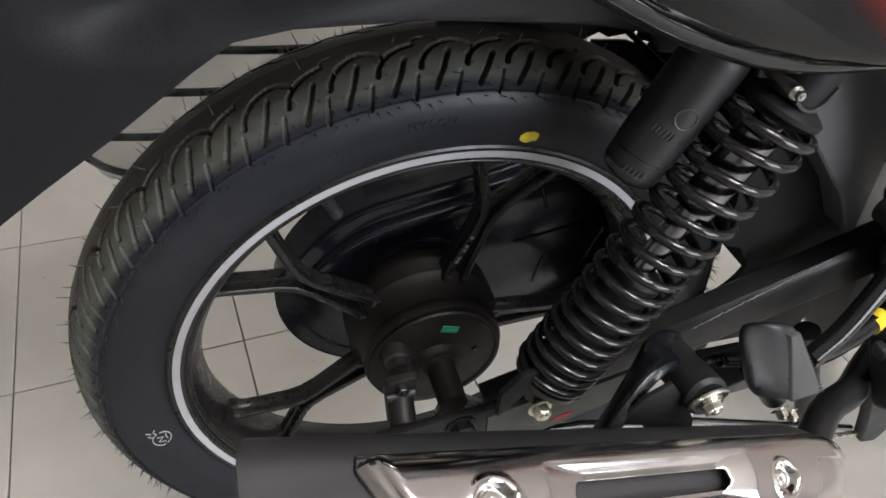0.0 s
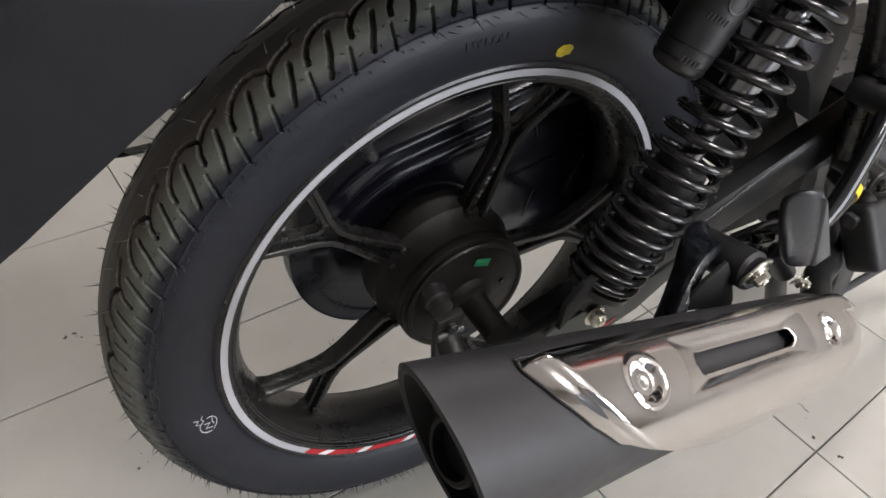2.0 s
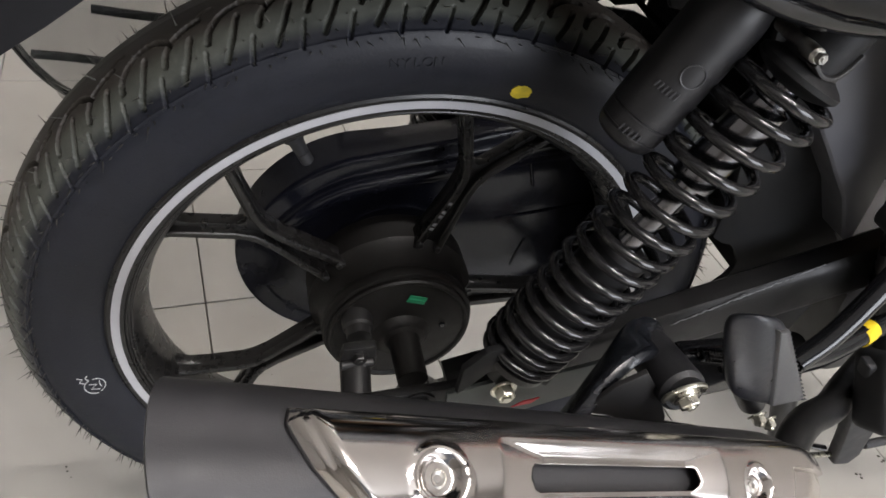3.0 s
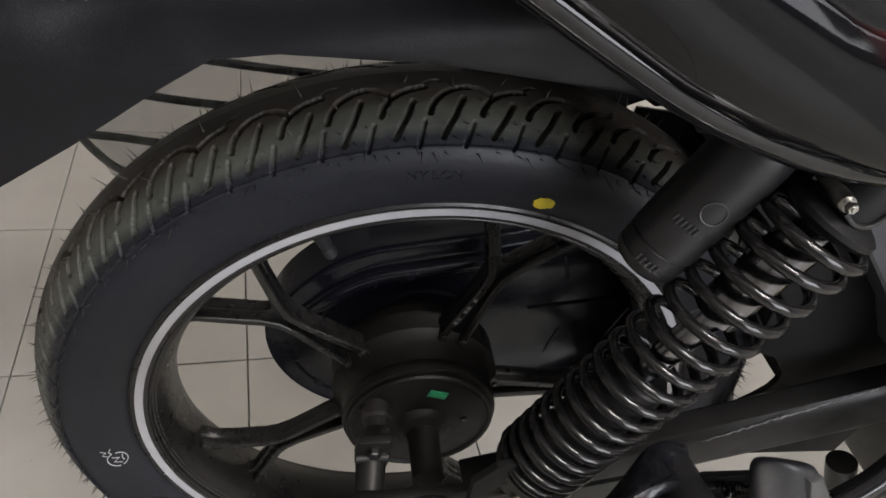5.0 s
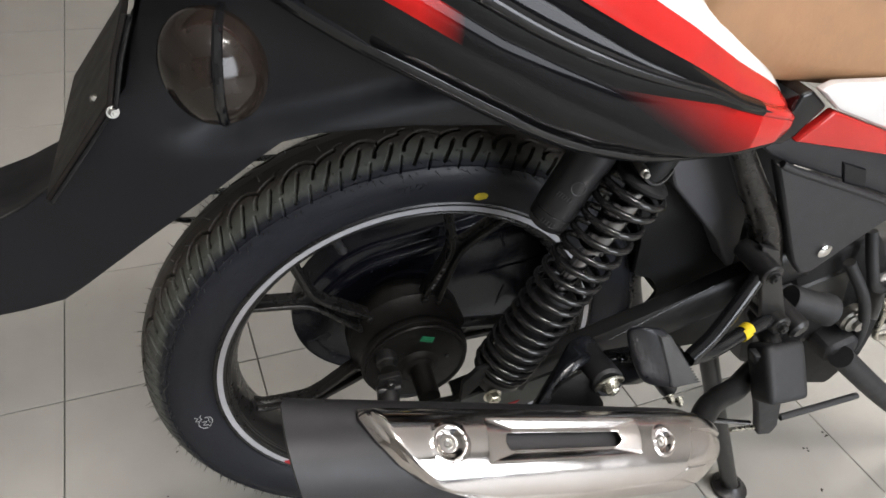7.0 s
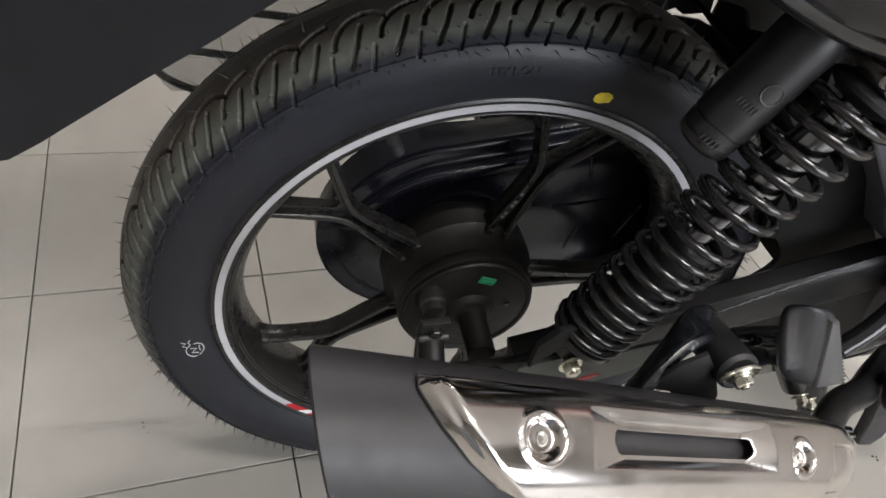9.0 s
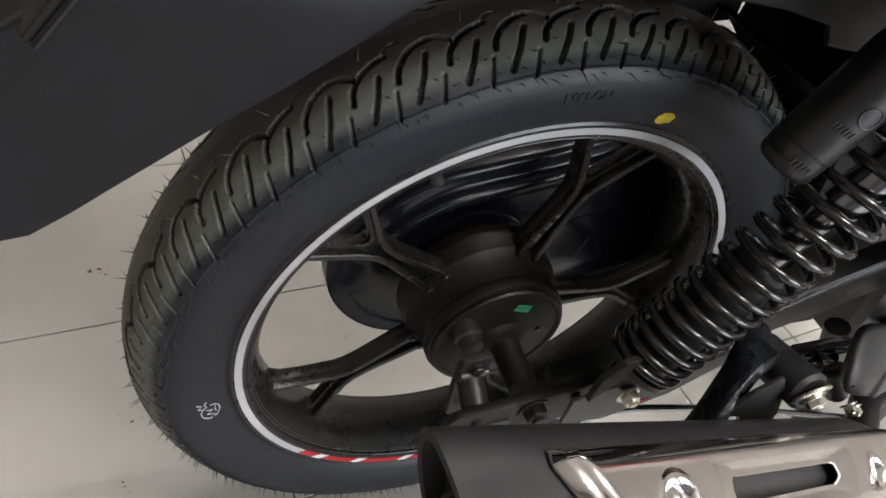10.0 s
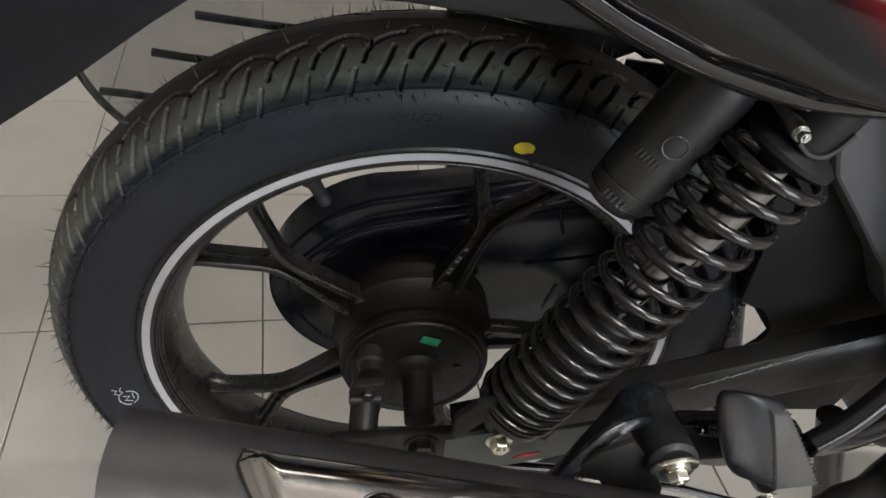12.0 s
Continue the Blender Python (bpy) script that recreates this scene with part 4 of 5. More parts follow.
    sh = part("heat_shield", bm, SHIELD_CHROME, ob, "polished chrome heat shield with one long slot", sharp=60)
    mod = sh.modifiers.new("thick", "SOLIDIFY")
    mod.thickness, mod.offset = 0.0015, 0
    for bs, bd in BOLTS:
        bm = bmesh.new()
        p = muffler_point(bs, bd, 0.003)
        n = (muffler_point(bs, bd, 0.05) - p).normalized()
        lathe(bm, p, p + n, [(0, 0.0066), (0.002, 0.0066), (0.003, 0.0050), (0.005, 0.0046), (0.006, 0.0034), (0.005, 0.0015)], 24)
        part("shield_bolt", bm, DULL_STEEL, ob, "chrome cap screw in the heat shield")
    return ob


muffler()

# ---- rear mudguard, plate holder, indicator ----
def mudguard():
    low = [(-0.48, 0.178), (-0.42, 0.182), (-0.365, 0.188), (-0.334, 0.194), (-0.315, 0.207), (-0.256, 0.253), (-0.218, 0.281), (-0.172, 0.318), (-0.150, 0.334), (-0.12, 0.340), (-0.047, 0.343), (0.05, 0.338), (0.095, 0.331), (0.105, 0.318), (0.15, 0.314), (0.17, 0.33), (0.24, 0.335)]
    up = [(0.24, 0.40), (0.13, 0.45), (0.0, 0.50), (-0.15, 0.53), (-0.205, 0.53), (-0.246, 0.42), (-0.256, 0.385), (-0.308, 0.315), (-0.342, 0.290), (-0.368, 0.276), (-0.43, 0.252), (-0.48, 0.236)]
    side = prism(bmesh.new(), low + up, -0.077, -0.072, 0.0015)
    # cut into strips, then shape: a fold that runs forward above the wheel arch, and a flared tail
    for k in range(-24, 13):
        bmesh.ops.bisect_plane(side, geom=side.verts[:] + side.edges[:] + side.faces[:], plane_co=(k * 0.02, 0, 0), plane_no=(1, 0, 0))
    for k in range(36, 108):
        bmesh.ops.bisect_plane(side, geom=side.verts[:] + side.edges[:] + side.faces[:], plane_co=(0, 0, k * 0.005 + 0.0012), plane_no=(0, 0, 1))
    for v in side.verts:
        x, z = v.co.x, v.co.z
        fold = 0.341 + (x + 0.232) * 0.215
        grow = min(1.0, max(0.0, (x + 0.236) / 0.035)) * min(1.0, max(0.0, (0.11 - x) / 0.09))
        h = fold - z
        dip = max(0.0, 1 - h / 0.024) if h > 0 else math.exp(h / 0.085)
        v.co.y += 0.015 * grow * dip
        v.co.y -= 0.05 * max(0.0, -0.30 - x) ** 1.2 + 0.02 * max(0.0, z - 0.42)
    bm = join(bmesh.new(), side)
    prism(bm, [(-0.312, 0.300), (-0.218, 0.281), (-0.15, 0.334), (0.13, 0.330)] + up[1:7], 0.072, 0.077, 0.0015)
    sheet = []
    for x, z in ((-0.306, 0.316), (-0.316, 0.309), (-0.342, 0.290), (-0.368, 0.276), (-0.43, 0.252), (-0.48, 0.236)):
        sheet.append([(x, -0.074 + 0.0185 * k, z - 0.0075 * min(k, 4) - (0.002 if k else 0)) for k in range(9)])
    grid_mesh(bm, sheet)
    back = [(-0.308, 0.315), (-0.256, 0.385), (-0.246, 0.42), (-0.205, 0.53), (-0.200, 0.528), (-0.240, 0.42), (-0.250, 0.387), (-0.302, 0.317)]
    prism(bm, back, -0.072, 0.072, 0.001)
    top = [(-0.22, 0.524), (-0.15, 0.524), (0.0, 0.494), (0.13, 0.444), (0.13, 0.436), (0.0, 0.486), (-0.15, 0.516), (-0.22, 0.516)]
    prism(bm, top, -0.072, 0.072, 0.001)
    # dark lining added close over the tyre to block the bright floor beyond
    wheel_ring(bm, [(0.3022, 0.016), (0.352, 0.0), (0.352, 0.006), (0.3022, 0.022)], 24, a0=80, a1=92)
    return bpart("rear_mudguard", bm, DARK_PLASTIC, "large matt black plastic rear mudguard", sharp=40)


mudguard()


def plate():
    edge = [(-0.3165, 0.3085), (-0.2625, 0.3825), (-0.2545, 0.415), (-0.2435, 0.445), (-0.2475, 0.4465), (-0.2585, 0.416), (-0.2665, 0.3845), (-0.3200, 0.3110)]
    bm = prism(bmesh.new(), edge, -0.100, 0.10, 0.0016, 3)
    ob = bpart("plate_holder", bm, PLATE, "dark brown plate holder across the mudguard")
    bm = tube(bmesh.new(), [(-0.3155, -0.1005, 0.3090), (-0.2610, -0.1005, 0.3825), (-0.2525, -0.1005, 0.415), (-0.242, -0.1005, 0.445)], 0.0018, 8)
    part("plate_edge", bm, BLACK_GLOSS, ob, "black folded edge")
    n = Vector((-0.81, 0, 0.59))
    q = Vector((-0.3077, 0.0625, 0.3205)) + n * 0.002
    bm = lathe(bmesh.new(), q, q + n, [(0, 0.0034), (0.0006, 0.0035), (0.0007, 0.0026), (0.0002, 0.0025)], 20)
    part("slot_eyelet", bm, GREY_PRINT, ob, "small oval slot")
    q = Vector((-0.2766, -0.055, 0.363)) + n * 0.002
    bm = hexbolt(bmesh.new(), q, n, 0.0036, 0.004, 1.5)
    part("plate_bolt", bm, DULL_STEEL, ob)
    bm = hexbolt(bmesh.new(), (-0.2635, -0.101, 0.379), (0.4, -1, 0.2), 0.0032, 0.004, 1.4)
    part("plate_bolt", bm, DULL_STEEL, ob)


plate()


def indicator():
    bm = bmesh.new()
    c = Vector((-0.195, -0.150, 0.433))
    d = Vector((-0.15, -1, 0.1)).normalized()
    lathe(bm, c - d * 0.035, c + d, [(0, 0.018), (0.01, 0.026), (0.028, 0.032), (0.036, 0.034), (0.042, 0.033), (0.054, 0.028), (0.0605, 0.021), (0.066, 0.010), (0.067, 0.001)], 40)
    bmesh.ops.transform(bm, matrix=Matrix.Translation(c) @ Matrix.Rotation(radians(-14), 4, "Y") @ Matrix.Diagonal((0.94, 1, 1.08, 1)) @ Matrix.Translation(-c), verts=bm.verts)
    ob = bpart("indicator_lamp", bm, SMOKE, "round smoked rear indicator lamp", sharp=30)
    bm = bmesh.new()
    _, e, f = frame_of(d)
    arc = [(-0.004, 0.0335), (0.008, 0.0325), (0.020, 0.0275), (0.028, 0.0185), (0.0325, 0.009), (0.0335, 0.0), (0.0325, -0.009), (0.028, -0.0185), (0.020, -0.0275), (0.008, -0.0325), (-0.004, -0.0335)]
    tube(bm, smooth_path([c + d * a + Vector((0.006, 0, 0)) + f * v for a, v in arc], 4), 0.0032, 10)
    part("lens_divider", bm, BLACK_GLOSS, ob, "dark bar across the lens")
    bm = bmesh.new()
    rod(bm, c - d * 0.06, c - d * 0.03, 0.011)
    part("lamp_stalk", bm, DARK_PLASTIC, ob)


indicator()

# ---- tail cowl ----
def cowl():
    xs = np.concatenate([np.linspace(-0.36, 0.234, 90), np.linspace(0.238, 0.262, 12)])
    lines = [  # y out, then x and z along the cowl
        (0.150, [-0.36, -0.13, -0.035, 0.03, 0.073, 0.125, 0.18, 0.223, 0.246, 0.256, 0.262], [0.598, 0.458, 0.410, 0.378, 0.363, 0.354, 0.354, 0.356, 0.362, 0.369, 0.377]),
        (0.166, [-0.36, -0.13, -0.035, 0.03, 0.073, 0.125, 0.18, 0.223, 0.246, 0.256, 0.262], [0.599, 0.459, 0.411, 0.379, 0.364, 0.355, 0.355, 0.357, 0.363, 0.370, 0.378]),
        (0.1775, [-0.36, -0.13, -0.039, 0.002, 0.028, 0.083, 0.126, 0.157, 0.20, 0.238, 0.254, 0.262], [0.615, 0.497, 0.449, 0.430, 0.416, 0.393, 0.374, 0.365, 0.362, 0.366, 0.373, 0.379]),
        (0.1765, [-0.36, -0.10, -0.018, 0.018, 0.076, 0.112, 0.168, 0.207, 0.242, 0.262], [0.635, 0.500, 0.456, 0.442, 0.420, 0.414, 0.406, 0.395, 0.387, 0.380]),
        (0.1775, [-0.36, -0.1, 0.008, 0.047, 0.099, 0.154, 0.188, 0.225, 0.247, 0.262], [0.65, 0.515, 0.462, 0.447, 0.430, 0.417, 0.404, 0.394, 0.388, 0.381]),
        (0.168, [-0.36, -0.1, 0.083, 0.137, 0.186, 0.226, 0.248, 0.262], [0.67, 0.54, 0.456, 0.433, 0.410, 0.396, 0.391, 0.382]),
        (0.152, [-0.36, -0.1, 0.138, 0.190, 0.229, 0.246, 0.257, 0.262], [0.69, 0.57, 0.456, 0.428, 0.410, 0.401, 0.393, 0.383]),
        (0.136, [-0.36, -0.1, 0.175, 0.215, 0.240, 0.256, 0.262], [0.71, 0.60, 0.456, 0.432, 0.413, 0.399, 0.384]),
        (0.110, [-0.36, -0.1, 0.175, 0.215, 0.240, 0.256, 0.262], [0.712, 0.602, 0.458, 0.434, 0.415, 0.401, 0.385]),
    ]
    taper = lambda x: float(np.interp(x, [-0.36, -0.1, 0.18, 0.24, 0.256, 0.262], [0.60, 0.93, 1.0, 0.965, 0.93, 0.88]))
    steps = 7
    P = []
    for x in xs:
        pts = [(y, float(np.interp(x, a, b))) for y, a, b in lines]
        row = []
        for k in range(len(pts) - 1):
            (y0, z0), (y1, z1) = pts[k], pts[k + 1]
            bow = (0.003, 0.004, 0.0015, 0.001, 0.003, 0.002, 0.003, 0.002)[k]
            for j in range(steps):
                v = j / steps
                row.append((x, -(y0 + (y1 - y0) * v + bow * math.sin(math.pi * v)) * taper(x), z0 + max(0.0003, z1 - z0) * v))
        row.append((x, -pts[-1][0] * taper(x), pts[-1][1]))
        P.append(row)
    kinds = (1, 1, 0, 1, 1, 2, 3, 3)

    def mat(u, v):
        k = kinds[min(v // steps, 7)]
        return 2 if k < 2 and xs[u] > 0.208 and v // steps > 1 else k

    bm = bmesh.new()
    grid_mesh(bm, P, mat=mat)
    bmesh.ops.recalc_face_normals(bm, faces=bm.faces)
    ob = bpart("tail_cowl", bm, [COWL_FADE, COWL_BLACK, RED_PAINT, WHITE_PAINT], "glossy black tail cowl with red and white stripes", sharp=50)
    mod = ob.modifiers.new("thick", "SOLIDIFY")
    mod.thickness, mod.offset = 0.004, 0
    bm = tube(bmesh.new(), smooth_path([(x, -0.163 * taper(x), float(np.interp(x, lines[0][1], lines[0][2])) + 0.003) for x in np.linspace(-0.35, 0.243, 16)], 4), 0.0085, 12)
    part("cowl_edge", bm, BLACK_GLOSS, ob, "glossy black rounded lower trim")
    bm = tube(bmesh.new(), smooth_path([(x, -0.178 * taper(x), float(np.interp(x, lines[4][1], lines[4][2]))) for x in np.linspace(-0.34, 0.222, 18)], 4), [0.0062] * 48 + [0.0062 - 0.0045 * k / 20 for k in range(21)], 12)
    part("cowl_moulding", bm, BLACK_GLOSS, ob, "glossy black moulding along the cowl")


cowl()


def seat_and_side():
    bm = bmesh.new()
    box(bm, (0.37, -0.01, 0.445), (0.46, 0.27, 0.12), Matrix.Rotation(radians(6), 4, "Y"), 0.04, 5)
    bpart("seat", bm, KRAFT, "motorcycle seat wrapped in brown kraft paper")
    # front side panel, white and red, with a black gloss nose
    bm = prism(bmesh.new(), [(0.284, 0.402), (0.298, 0.4085), (0.358, 0.409), (0.62, 0.425), (0.62, 0.30), (0.395, 0.3575), (0.312, 0.384)], -0.158, -0.146, 0.004, 3)
    ob = bpart("front_side_panel", bm, WHITE_PAINT, "white and red glossy side panel")
    bm = prism(bmesh.new(), [(0.311, 0.3825), (0.395, 0.356), (0.62, 0.298), (0.62, 0.262), (0.412, 0.330), (0.284, 0.353)], -0.157, -0.147, 0.003, 3)
    part("red_strip", bm, RED_PAINT, ob, "glossy red lower strip")
    bm = prism(bmesh.new(), [(0.258, 0.349), (0.265, 0.372), (0.270, 0.399), (0.281, 0.401), (0.305, 0.385), (0.294, 0.370), (0.286, 0.356), (0.274, 0.349)], -0.153, -0.12, 0.005, 4)
    part("panel_nose", bm, BLACK_GLOSS, ob, "black nose piece")
    # side covers below it
    bm = prism(bmesh.new(), [(0.272, 0.337), (0.288, 0.349), (0.412, 0.331), (0.62, 0.26), (0.62, 0.20), (0.476, 0.263), (0.394, 0.292), (0.31, 0.318), (0.288, 0.327)], -0.138, -0.126, 0.003, 3)
    ob = bpart("upper_side_cover", bm, GREY_PLASTIC, "dark grey plastic upper side cover")
    bm = prism(bmesh.new(), [(0.378, 0.315), (0.414, 0.304), (0.429, 0.280), (0.393, 0.290)], -0.1405, -0.137, 0.001, 1)
    part("square_plug", bm, DARK_PLASTIC, ob, "square dark plug")
    bm = prism(bmesh.new(), [(0.290, 0.323), (0.312, 0.314), (0.394, 0.287), (0.476, 0.258), (0.490, 0.243), (0.440, 0.198), (0.415, 0.172), (0.400, 0.170), (0.380, 0.190), (0.358, 0.222), (0.318, 0.282)], -0.146, -0.130, 0.005, 3)
    ob = bpart("side_cover", bm, GREY_PLASTIC, "dark grey plastic side cover")
    bm = tube(bmesh.new(), smooth_path([(0.296, -0.144, 0.322), (0.314, -0.145, 0.3145), (0.394, -0.145, 0.2875), (0.476, -0.145, 0.2585), (0.53, -0.144, 0.235)], 5), 0.0038, 10)
    part("cover_ridge", bm, GREY_PLASTIC, ob)
    bm = bmesh.new()
    lathe(bm, (0.412, -0.146, 0.205), (0.412, -0.2, 0.205), [(0, 0.0085), (0.003, 0.0085), (0.005, 0.005), (0.005, 0.001)], 20)
    part("cover_screw", bm, CHROME, ob, "bright cover screw")
    bm = prism(bmesh.new(), [(0.200, 0.340), (0.285, 0.340), (0.305, 0.290), (0.338, 0.247), (0.352, 0.190), (0.362, 0.146), (0.354, 0.141), (0.319, 0.188), (0.297, 0.208), (0.276, 0.228), (0.234, 0.266), (0.212, 0.306)], -0.092, -0.05, 0.005, 3)
    bpart("battery_box", bm, BOX_GREY, "grey plastic battery box")
    # inner mudguard: side plate with a rounded cut-out and a curved shell ahead of the tyre
    bm = prism(bmesh.new(), [(0.190, 0.335), (0.222, 0.235), (0.243, 0.172), (0.250, 0.122), (0.262, 0.1155), (0.274, 0.1125), (0.284, 0.104), (0.292, 0.093), (0.2945, 0.082), (0.291, 0.070), (0.283, 0.059), (0.268, 0.044), (0.262, 0.036), (0.275, 0.0), (0.30, -0.03), (0.42, -0.03), (0.43, 0.076), (0.372, 0.134), (0.330, 0.181), (0.292, 0.218), (0.260, 0.250), (0.245, 0.335)], -0.0635, -0.0575, 0.0015)
    wheel_ring(bm, [(0.316, -0.0575), (0.320, -0.0575), (0.320, 0.062), (0.316, 0.062)], 30, a0=12.5, a1=60)
    # dark backing plates, added to close the gaps onto the bright floor
    prism(bm, [(0.40, 0.09), (0.47, 0.09), (0.50, 0.20), (0.42, 0.33), (0.24, 0.36), (0.30, 0.24), (0.34, 0.15)], 0.0, 0.06, 0.004, 2)
    prism(bm, [(0.06, 0.345), (0.11, 0.325), (0.180, 0.290), (0.186, 0.262), (0.160, 0.258), (0.150, 0.263), (0.136, 0.256), (0.136, 0.225), (0.10, 0.255), (0.06, 0.29)], 0.066, 0.070, 0.001)
    prism(bm, [(0.188, 0.36), (0.190, 0.255), (0.205, 0.252), (0.203, 0.247), (0.180, 0.2545), (0.146, 0.256), (0.145, 0.238), (0.20, 0.18), (0.285, 0.150), (0.36, 0.150), (0.36, 0.36)], 0.066, 0.070, 0.001)
    bpart("inner_mudguard", bm, DEEP_BLACK, "black plastic inner mudguard ahead of the wheel, with added backing plates")


seat_and_side()

# ---- frame tubes, footrests, pedal, stand ----
def frame_parts():
    for pts, r in (
        ([(0.248, -0.19, 0.118), (0.27, -0.185, 0.14), (0.30, -0.172, 0.18), (0.322, -0.16, 0.205)], 0.0080),
        ([(0.248, -0.188, 0.112), (0.29, -0.178, 0.105), (0.338, -0.166, 0.113), (0.392, -0.15, 0.108)], 0.0082),
    ):
        bm = tube(bmesh.new(), smooth_path(pts, 6), r, 18)
        bpart("frame_tube", bm, BLACK_GLOSS, "glossy black steel frame tube")
    bm = tube(bmesh.new(), smooth_path([(0.238, -0.126, 0.356), (0.285, -0.127, 0.296), (0.324, -0.127, 0.248), (0.354, -0.127, 0.196), (0.392, -0.126, 0.125), (0.430, -0.124, 0.06)], 6), [0.0105 + 0.0065 * min(1, k / 14) for k in range(31)], 22)
    bpart("frame_post", bm, FRAME_BROWN, "brownish black tubular steel frame post")
    bm = bmesh.new()
    tube(bm, [(0.329, -0.169, 0.1115), (0.344, -0.1635, 0.1135)], 0.0087, 18)
    bpart("tape_band", bm, YELLOW_TAPE, "yellow tape round the frame tube")
    for x, y0, y1, z in ((0.322, -0.125, -0.175, 0.205), (0.392, -0.12, -0.165, 0.108)):
        bm = rod(bmesh.new(), (x, y0, z), (x, y1, z), 0.0125)
        hexbolt(bm, (x, y1, z), (0, -1, 0), 0.006, 0.005)
        bpart("footrest_boss", bm, BLACK_SATIN, "black steel footrest boss with a bolt")
    bm = prism(bmesh.new(), [(0.318, 0.225), (0.345, 0.215), (0.415, 0.10), (0.385, 0.09)], -0.150, -0.142, 0.002)
    bpart("footrest_plate", bm, BLACK_SATIN, "black steel footrest plate")
    # muffler hanger with rubber bush
    bm = bmesh.new()
    rod(bm, (0.1425, -0.158, 0.108), (0.139, -0.209, 0.123), 0.0163, 0.003, 32)
    ob = bpart("muffler_hanger", bm, SOFT_RUBBER, "rubber bush holding the muffler")
    bm = lathe(bmesh.new(), (0.1385, -0.208, 0.1235), (0.141, -0.258, 0.113), [(0, 0.0145), (0.0008, 0.0155), (0.0022, 0.0155), (0.003, 0.0145), (0.0032, 0.010), (0.0048, 0.0095)], 32)
    hexbolt(bm, (0.1388, -0.2125, 0.1225), (0.1, -1, -0.2), 0.0070, 0.0052, 1.25)
    part("hanger_bolt", bm, ZINC, ob, "large zinc bolt and washer")
    bm = bmesh.new()
    strap(bm, [(0.060, -0.205, 0.064), (0.078, -0.194, 0.086), (0.095, -0.183, 0.104), (0.114, -0.172, 0.117), (0.134, -0.163, 0.120), (0.152, -0.158, 0.108)], (-0.55, -0.65, 0.1), 0.0170, 0.0060)
    part("hanger_arm", bm, SCUFFED_GLOSS, ob, "bent glossy black steel hanger")
    bm = prism(bmesh.new(), [(0.078, 0.098), (0.092, 0.124), (0.110, 0.137), (0.130, 0.112), (0.150, 0.080), (0.156, 0.058), (0.126, 0.052), (0.102, 0.090)], -0.2005, -0.1965, 0.001)
    part("hanger_plate", bm, BLACK_SATIN, ob, "black steel hanger plate")
    bm = prism(bmesh.new(), [(0.150, 0.128), (0.19, 0.128), (0.245, 0.118), (0.258, 0.098), (0.245, 0.084), (0.20, 0.076), (0.155, 0.084)], -0.184, -0.170, 0.003)
    bpart("footrest_bracket", bm, BLACK_GLOSS, "glossy black pillion footrest bracket")
    bm = bmesh.new()
    pts = []
    for k in range(9 * 10 + 1):
        a0 = 2 * math.pi * k / 10
        pts.append((0.160 + 0.0028 * k / 10, -0.1855 + 0.0042 * math.cos(a0), 0.131 + 0.0042 * math.sin(a0) - 0.0006 * k / 10))
    tube(bm, pts, 0.0011, 6)
    bpart("footrest_spring", bm, BLACK_GLOSS, "small coil spring on the footrest bracket")
    # pillion footrest, folded up
    M, E = Vector((0.163, -0.213, 0.199)), Vector((0.208, -0.219, 0.106))
    L0, L1, q0, q1 = Vector((0.141, -0.199, 0.187)), Vector((0.174, -0.212, 0.117)), Vector((0.188, -0.203, 0.181)), Vector((0.258, -0.209, 0.094))
    back = Vector((0.003, 0.009, -0.004))
    bm = bmesh.new()
    for p in (M, M.lerp(L0, 0.5) + Vector((0.002, 0, 0.004)), E, L0, L1, q0, q1, L0 + back, L1 + back, q0 + back, q1 + back):
        bm.verts.new(p)
    bmesh.ops.convex_hull(bm, input=bm.verts[:])
    bmesh.ops.subdivide_edges(bm, edges=bm.edges[:], cuts=5, use_grid_fill=True)
    bmesh.ops.triangulate(bm, faces=bm.faces[:])
    for _ in range(7):
        bmesh.ops.smooth_vert(bm, verts=bm.verts[:], factor=0.5, use_axis_x=True, use_axis_y=True, use_axis_z=True)
    ob = bpart("pillion_footrest", bm, FOOT_RUBBER, "folded black rubber pillion footrest", sharp=80)
    face = (q1 - M).cross(E - q0).normalized()
    face = face if face.y < 0 else -face
    c4 = [M.lerp(E, 0.10).lerp(q0.lerp(q1, 0.10), 0.10), q0.lerp(q1, 0.05).lerp(M.lerp(E, 0.05), 0.06), q1.lerp(q0, 0.04).lerp(E.lerp(M, 0.04), 0.06), E.lerp(M, 0.05).lerp(q1.lerp(q0, 0.05), 0.10)]
    mid4 = sum(c4, Vector()) / 4
    bm = bmesh.new()
    for h, k in ((-0.004, 1.0), (0.0008, 0.985), (0.0018, 0.92)):
        for p in c4:
            bm.verts.new(mid4 + (p - mid4) * k + face * h)
    bmesh.ops.convex_hull(bm, input=bm.verts[:])
    part("tread_pad", bm, DUSTY_LIT_RUBBER, ob, "ribbed rubber pad, greyed for dust and the light on it", sharp=50)
    bm = rod(bmesh.new(), (0.212, -0.182, 0.10), (0.240, -0.190, 0.066), 0.010)
    part("footrest_stem", bm, BLACK_SATIN, ob)
    ax = (q1 - q0).normalized()
    across = ((E + M) / 2 - (q0 + q1) / 2).normalized()
    mr = mat_to(ax, across, ax.cross(across))
    for k in range(17):
        f0 = 0.08 + 0.86 * k / 16
        bm = box(bmesh.new(), q0.lerp(q1, f0) + across * 0.0050 + face * 0.0012, (0.0020, 0.0085, 0.0026), mr, 0.0005, 1)
        part("rubber_rib", bm, SOFT_RUBBER, ob)
    for q in ((0.224, -0.207, 0.080), (0.238, -0.207, 0.072)):
        bm = hexbolt(bmesh.new(), q, (0.1, -1, -0.3), 0.0048, 0.006, 1.5)
